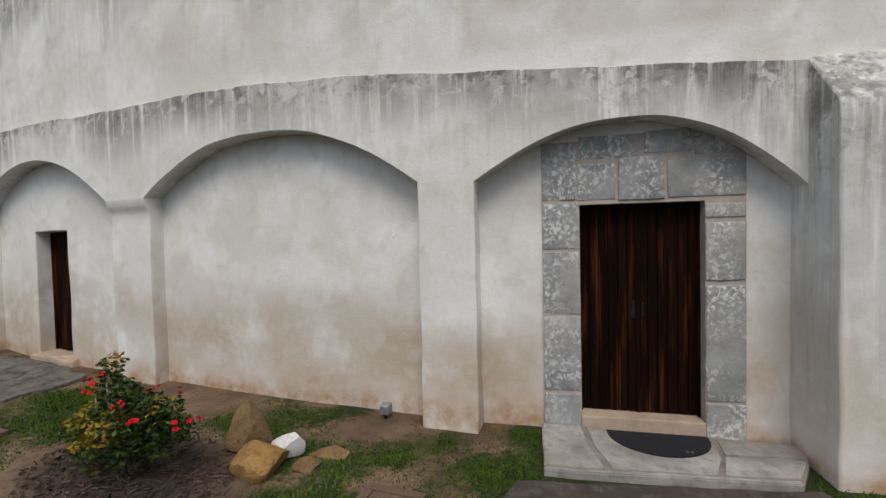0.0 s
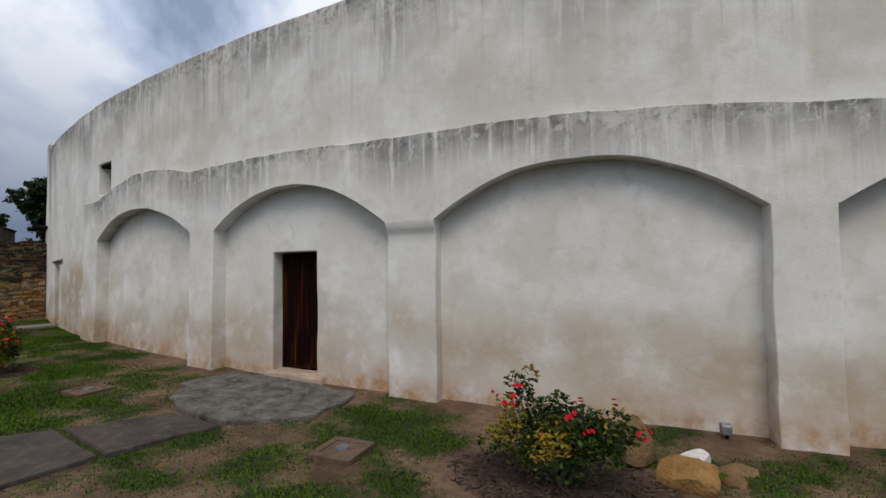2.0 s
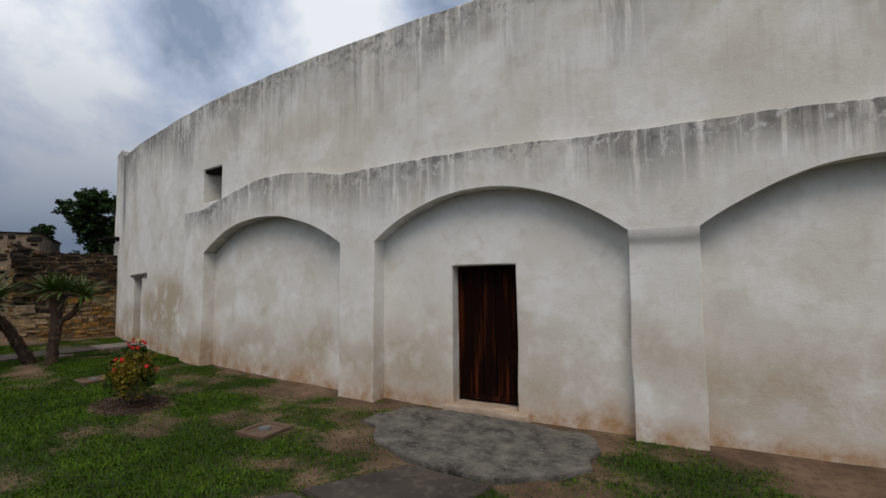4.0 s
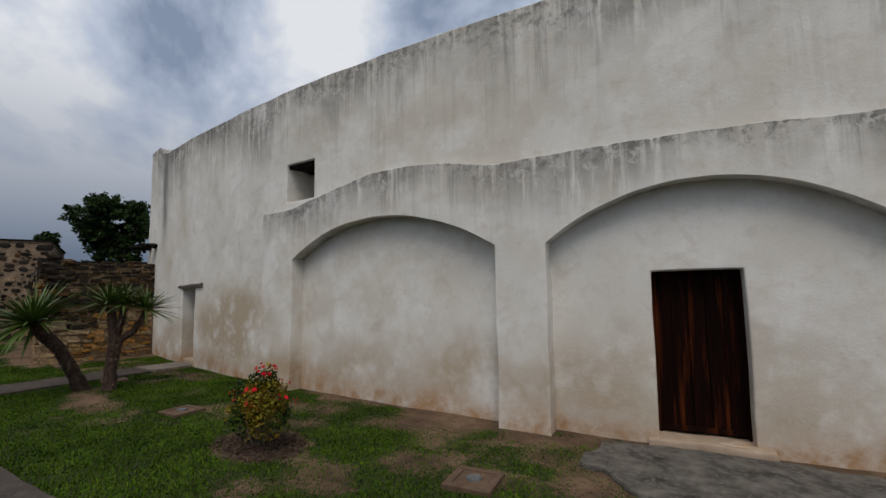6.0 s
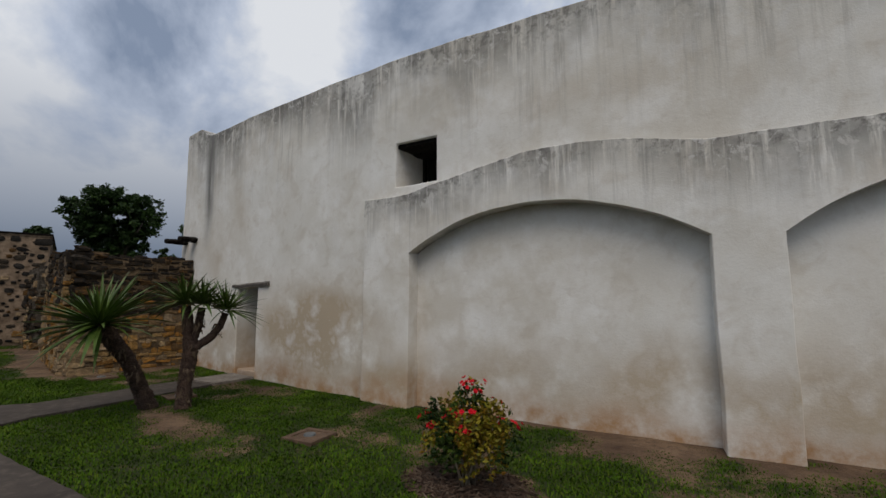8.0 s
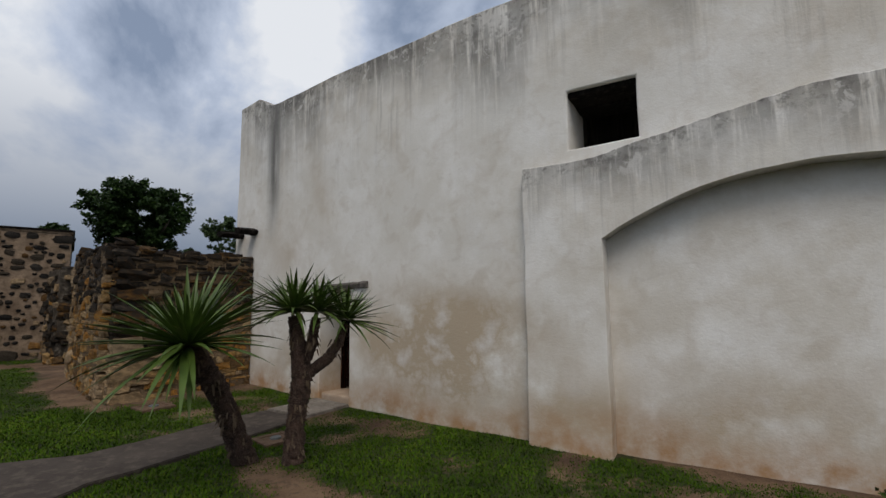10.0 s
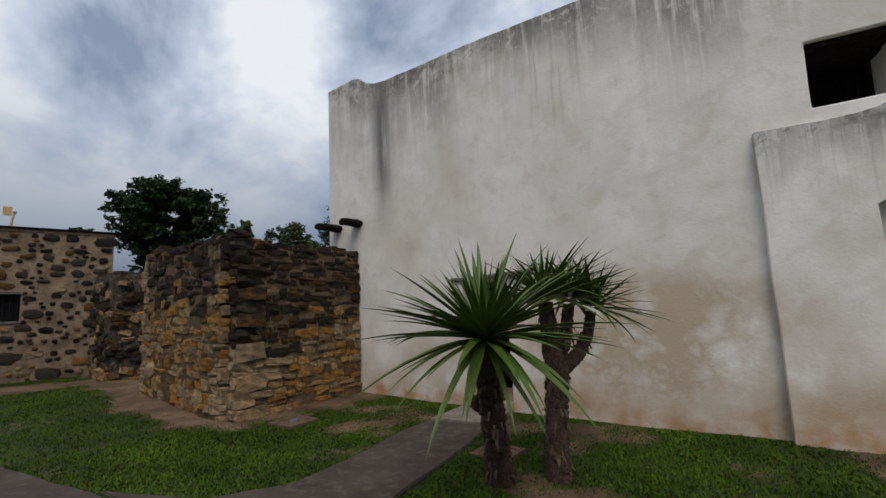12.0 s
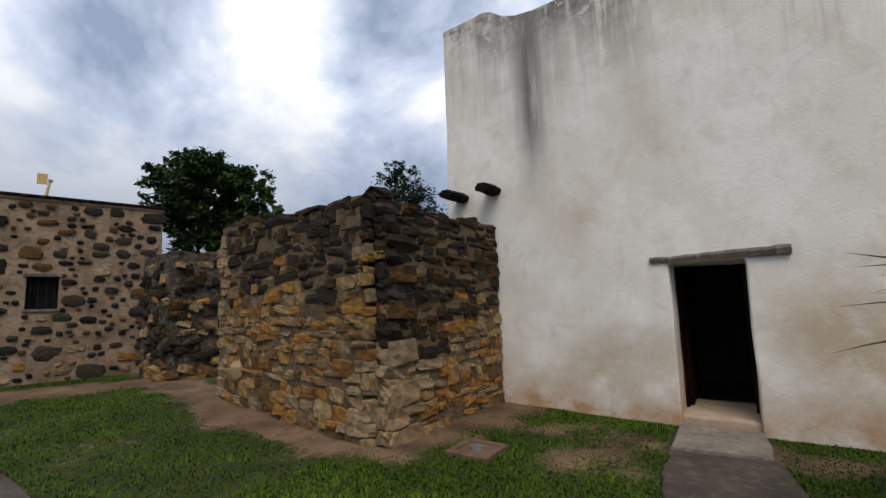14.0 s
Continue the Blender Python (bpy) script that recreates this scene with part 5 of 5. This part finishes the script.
# ---- trees beyond the ruins ----
def tree(x, y, trunk_h, lobes, leaves, leaf_size, mat, seed, label, thick=0.3, category="tree", group="trees behind the ruins"):
    rng = random.Random(seed)
    t = new("tree")
    t.empty_display_size = 0.1
    t.matrix_basis = pose(x, y, 0.4)
    tagged(t, label, category, group)
    v, f = tube([(0, 0, -0.3), (0.1, 0.05, trunk_h * 0.5), (0, 0.1, trunk_h)], [thick, thick * 0.75, thick * 0.5], 10, 0.2, seed)
    mesh_object("trunk", v, f, BARK, t, "", True)
    for c, r in lobes[:7]:
        v, f = tube([(0, 0.08, trunk_h * 0.8), Vector((0, 0.1, trunk_h)).lerp(Vector(c), 0.5) + Vector((0, 0, 0.2)), c], [thick * 0.4, thick * 0.25, thick * 0.08], 7, 0.2, seed)
        mesh_object("limb", v, f, BARK, t, "", True)
    total = sum(r ** 2.2 for _, r in lobes)
    pts = []
    for c, r in lobes:
        n = int(leaves * r ** 2.2 / total)
        twigs = [Vector((rng.gauss(0, 1), rng.gauss(0, 1), rng.gauss(0.15, 0.8))).normalized() * r * rng.uniform(0.45, 1.08) for _ in range(max(6, n // 34))]
        for _ in range(n):
            q = rng.choice(twigs)
            pts.append(Vector(c) + q + Vector((rng.gauss(0, 1), rng.gauss(0, 1), rng.gauss(0, 0.8))) * r * 0.13)
    v, f = leaf_cloud(pts, leaf_size, rng)
    mesh_object("crown", v, f, mat, t, "dense dark leaves with gaps")


def round_crown(cx, cz, w, h, count, seed, flat=0.7):
    rng = random.Random(seed)
    out = []
    for k in range(count):
        a, u = rng.uniform(0, 6.28), rng.uniform(-1, 1)
        rad = math.sqrt(1 - u * u * 0.8) * rng.uniform(0.35, 0.78)
        out.append(((cx + w * rad * math.cos(a), w * rad * math.sin(a) * flat, cz + h * u * 0.68), rng.uniform(0.20, 0.34) * w))
    return out


tree(-29.8, 9.8, 2.2, round_crown(0, 4.55, 2.3, 1.95, 34, 1), 21000, 0.14, TREE_LEAF, 71, "large dark green broadleaf tree behind the ruins", 0.28)
tree(-31.4, 8.2, 1.8, round_crown(0, 3.55, 1.05, 1.15, 14, 2), 5000, 0.13, TREE_LEAF, 72, "smaller dark green tree behind a stone house", 0.16)
tree(-33.6, 17.3, 2.4, round_crown(0, 4.7, 1.9, 1.8, 15, 3), 5200, 0.17, PALE_TREE_LEAF, 73, "pale green airy tree far behind the ruins", 0.16)
tree(-30.6, 17.2, 1.8, round_crown(0, 4.3, 2.2, 1.6, 22, 4), 7600, 0.17, PALE_TREE_LEAF, 74, "low pale green tree far behind the ruins", 0.16)
tree(-30.6, 13.0, 1.4, round_crown(0, 2.9, 1.5, 1.4, 14, 7), 5200, 0.14, TREE_LEAF, 77, "dark leafy shrub behind a ruined wall", 0.12, "shrub")
tree(-28.2, 8.2, 0.8, round_crown(0, 1.6, 1.0, 1.25, 12, 5), 4200, 0.11, TREE_LEAF, 75, "dark leafy shrub filling the gap between ruins", 0.09, "shrub")
cedar = []
for k in range(44):
    u = k / 43
    a = k * 2.4
    r = 3.5 * (1 - u) ** 0.62 + 0.2
    cedar.append(((r * 0.5 * math.cos(a), r * 0.5 * math.sin(a), 0.9 + 7.3 * u), 0.5 * r + 0.22))
tree(-27.5, 19.2, 5.0, cedar, 46000, 0.14, CEDAR_LEAF, 76, "dark cedar with pointed top behind the church corner", 0.18)

# ---- grass, clover and bark chips ----
def grass_field():
    rng = np.random.default_rng(12)
    polys = list(PAVING.values()) + [[(0.5, 4.2), (0.54, 3.3), (2.42, 3.5), (2.72, 3.95), (2.72, 4.2)], [(-17.66, 3.1), (-16.8, 3.2), (-16.8, 4.2), (-17.66, 4.2)]]
    spots = []
    for x0, x1, y0, y1, count in ((-27.0, -20.0, -4.0, 1.4, 80000), (-20.0, -13.0, -1.6, 4.05, 200000), (-13.0, -8.0, -0.5, 4.1, 125000), (-8.0, 0.6, 0.0, 4.1, 150000), (2.5, 5.5, 1.8, 4.1, 14000)):
        xy = rng.uniform((x0, y0), (x1, y1), (count, 2))
        for x, y in xy:
            g = grass_cover(x, y)
            if g < 0.02 or rng.random() > 0.14 + 1.0 * g:
                continue
            if x < -19.8 and y > 1.82:
                continue
            if any(inside(p, x, y) for p in polys):
                continue
            spots.append((x, y, g))
    spots = np.array(spots)
    n = len(spots)
    clump = rng.uniform(-0.012, 0.012, (n, 2))
    base = np.array([(*lay(x + a, y + b)[:2], ground_z(x) + 0.018 * soft(x, y, 0, 1.1) + 0.008 * soft(x, y, 5, 4.0) - 0.004) for (x, y, g), (a, b) in zip(spots, clump)])
    h = (0.010 + 0.022 * rng.random(n) ** 1.8) * (0.65 + 0.6 * spots[:, 2])
    a = rng.uniform(0, 2 * np.pi, n)
    lean = rng.uniform(0.2, 1.3, n) * h
    w = rng.uniform(0.003, 0.0065, n)
    side = np.stack([-np.sin(a), np.cos(a), np.zeros(n)], 1) * w[:, None]
    out = np.stack([np.cos(a), np.sin(a), np.zeros(n)], 1)
    mid = base + out * (lean * 0.45)[:, None] + np.array([0, 0, 1.0]) * (h * 0.7)[:, None]
    tip = base + out * lean[:, None] + np.array([0, 0, 1.0]) * h[:, None]
    co = np.stack([base - side, base + side, mid + side * 0.9, mid - side * 0.9, tip], 1).reshape(-1, 3)
    k = np.arange(n)[:, None] * 5
    quads = (k + np.array([[0, 1, 2, 3]])).ravel()
    tris = (k + np.array([[3, 2, 4]])).ravel()
    me = bpy.data.meshes.new("grass")
    me.vertices.add(n * 5)
    me.vertices.foreach_set("co", co.ravel())
    me.loops.add(n * 7)
    me.loops.foreach_set("vertex_index", np.concatenate([quads, tris]))
    me.polygons.add(n * 2)
    me.polygons.foreach_set("loop_start", np.concatenate([np.arange(n) * 4, n * 4 + np.arange(n) * 3]))
    me.polygons.foreach_set("loop_total", np.concatenate([np.full(n, 4), np.full(n, 3)]))
    me.materials.append(GRASS)
    me.update()
    me.validate()
    tagged(new("grass", me), "short green grass and clover of the lawn", "grass", "", "stuff")


def bark_chips():
    rng = random.Random(88)
    verts, faces = [], []
    for hx, hy, rx, ry in HOLLOWS:
        for _ in range(900):
            a, r = rng.uniform(0, 6.28), rng.random() ** 0.6
            x, y = hx + rx * r * math.cos(a), hy + ry * r * math.sin(a)
            p = lay(x, y, ground_z(x) + 0.018 * soft(x, y, 0, 1.1) + rng.uniform(0.002, 0.018))
            d = Vector((rng.gauss(0, 1), rng.gauss(0, 1), rng.gauss(0, 0.3))).normalized() * rng.uniform(0.012, 0.04)
            s = d.cross(Vector((0, 0, 1))).normalized() * rng.uniform(0.004, 0.012)
            u = Vector((0, 0, 0.006))
            b = len(verts)
            verts += [p - d - s, p + d - s, p + d + s, p - d + s, p - d * 0.9 + u, p + d * 0.8 + u]
            faces += [(b, b + 1, b + 5, b + 4), (b + 2, b + 3, b + 4, b + 5), (b, b + 4, b + 3), (b + 1, b + 2, b + 5)]
    ob = mesh_object("bark_mulch", verts, faces, CHIP)
    tagged(ob, "dark brown bark mulch under the rose bushes", "mulch", "", "stuff")


grass_field()
bark_chips()
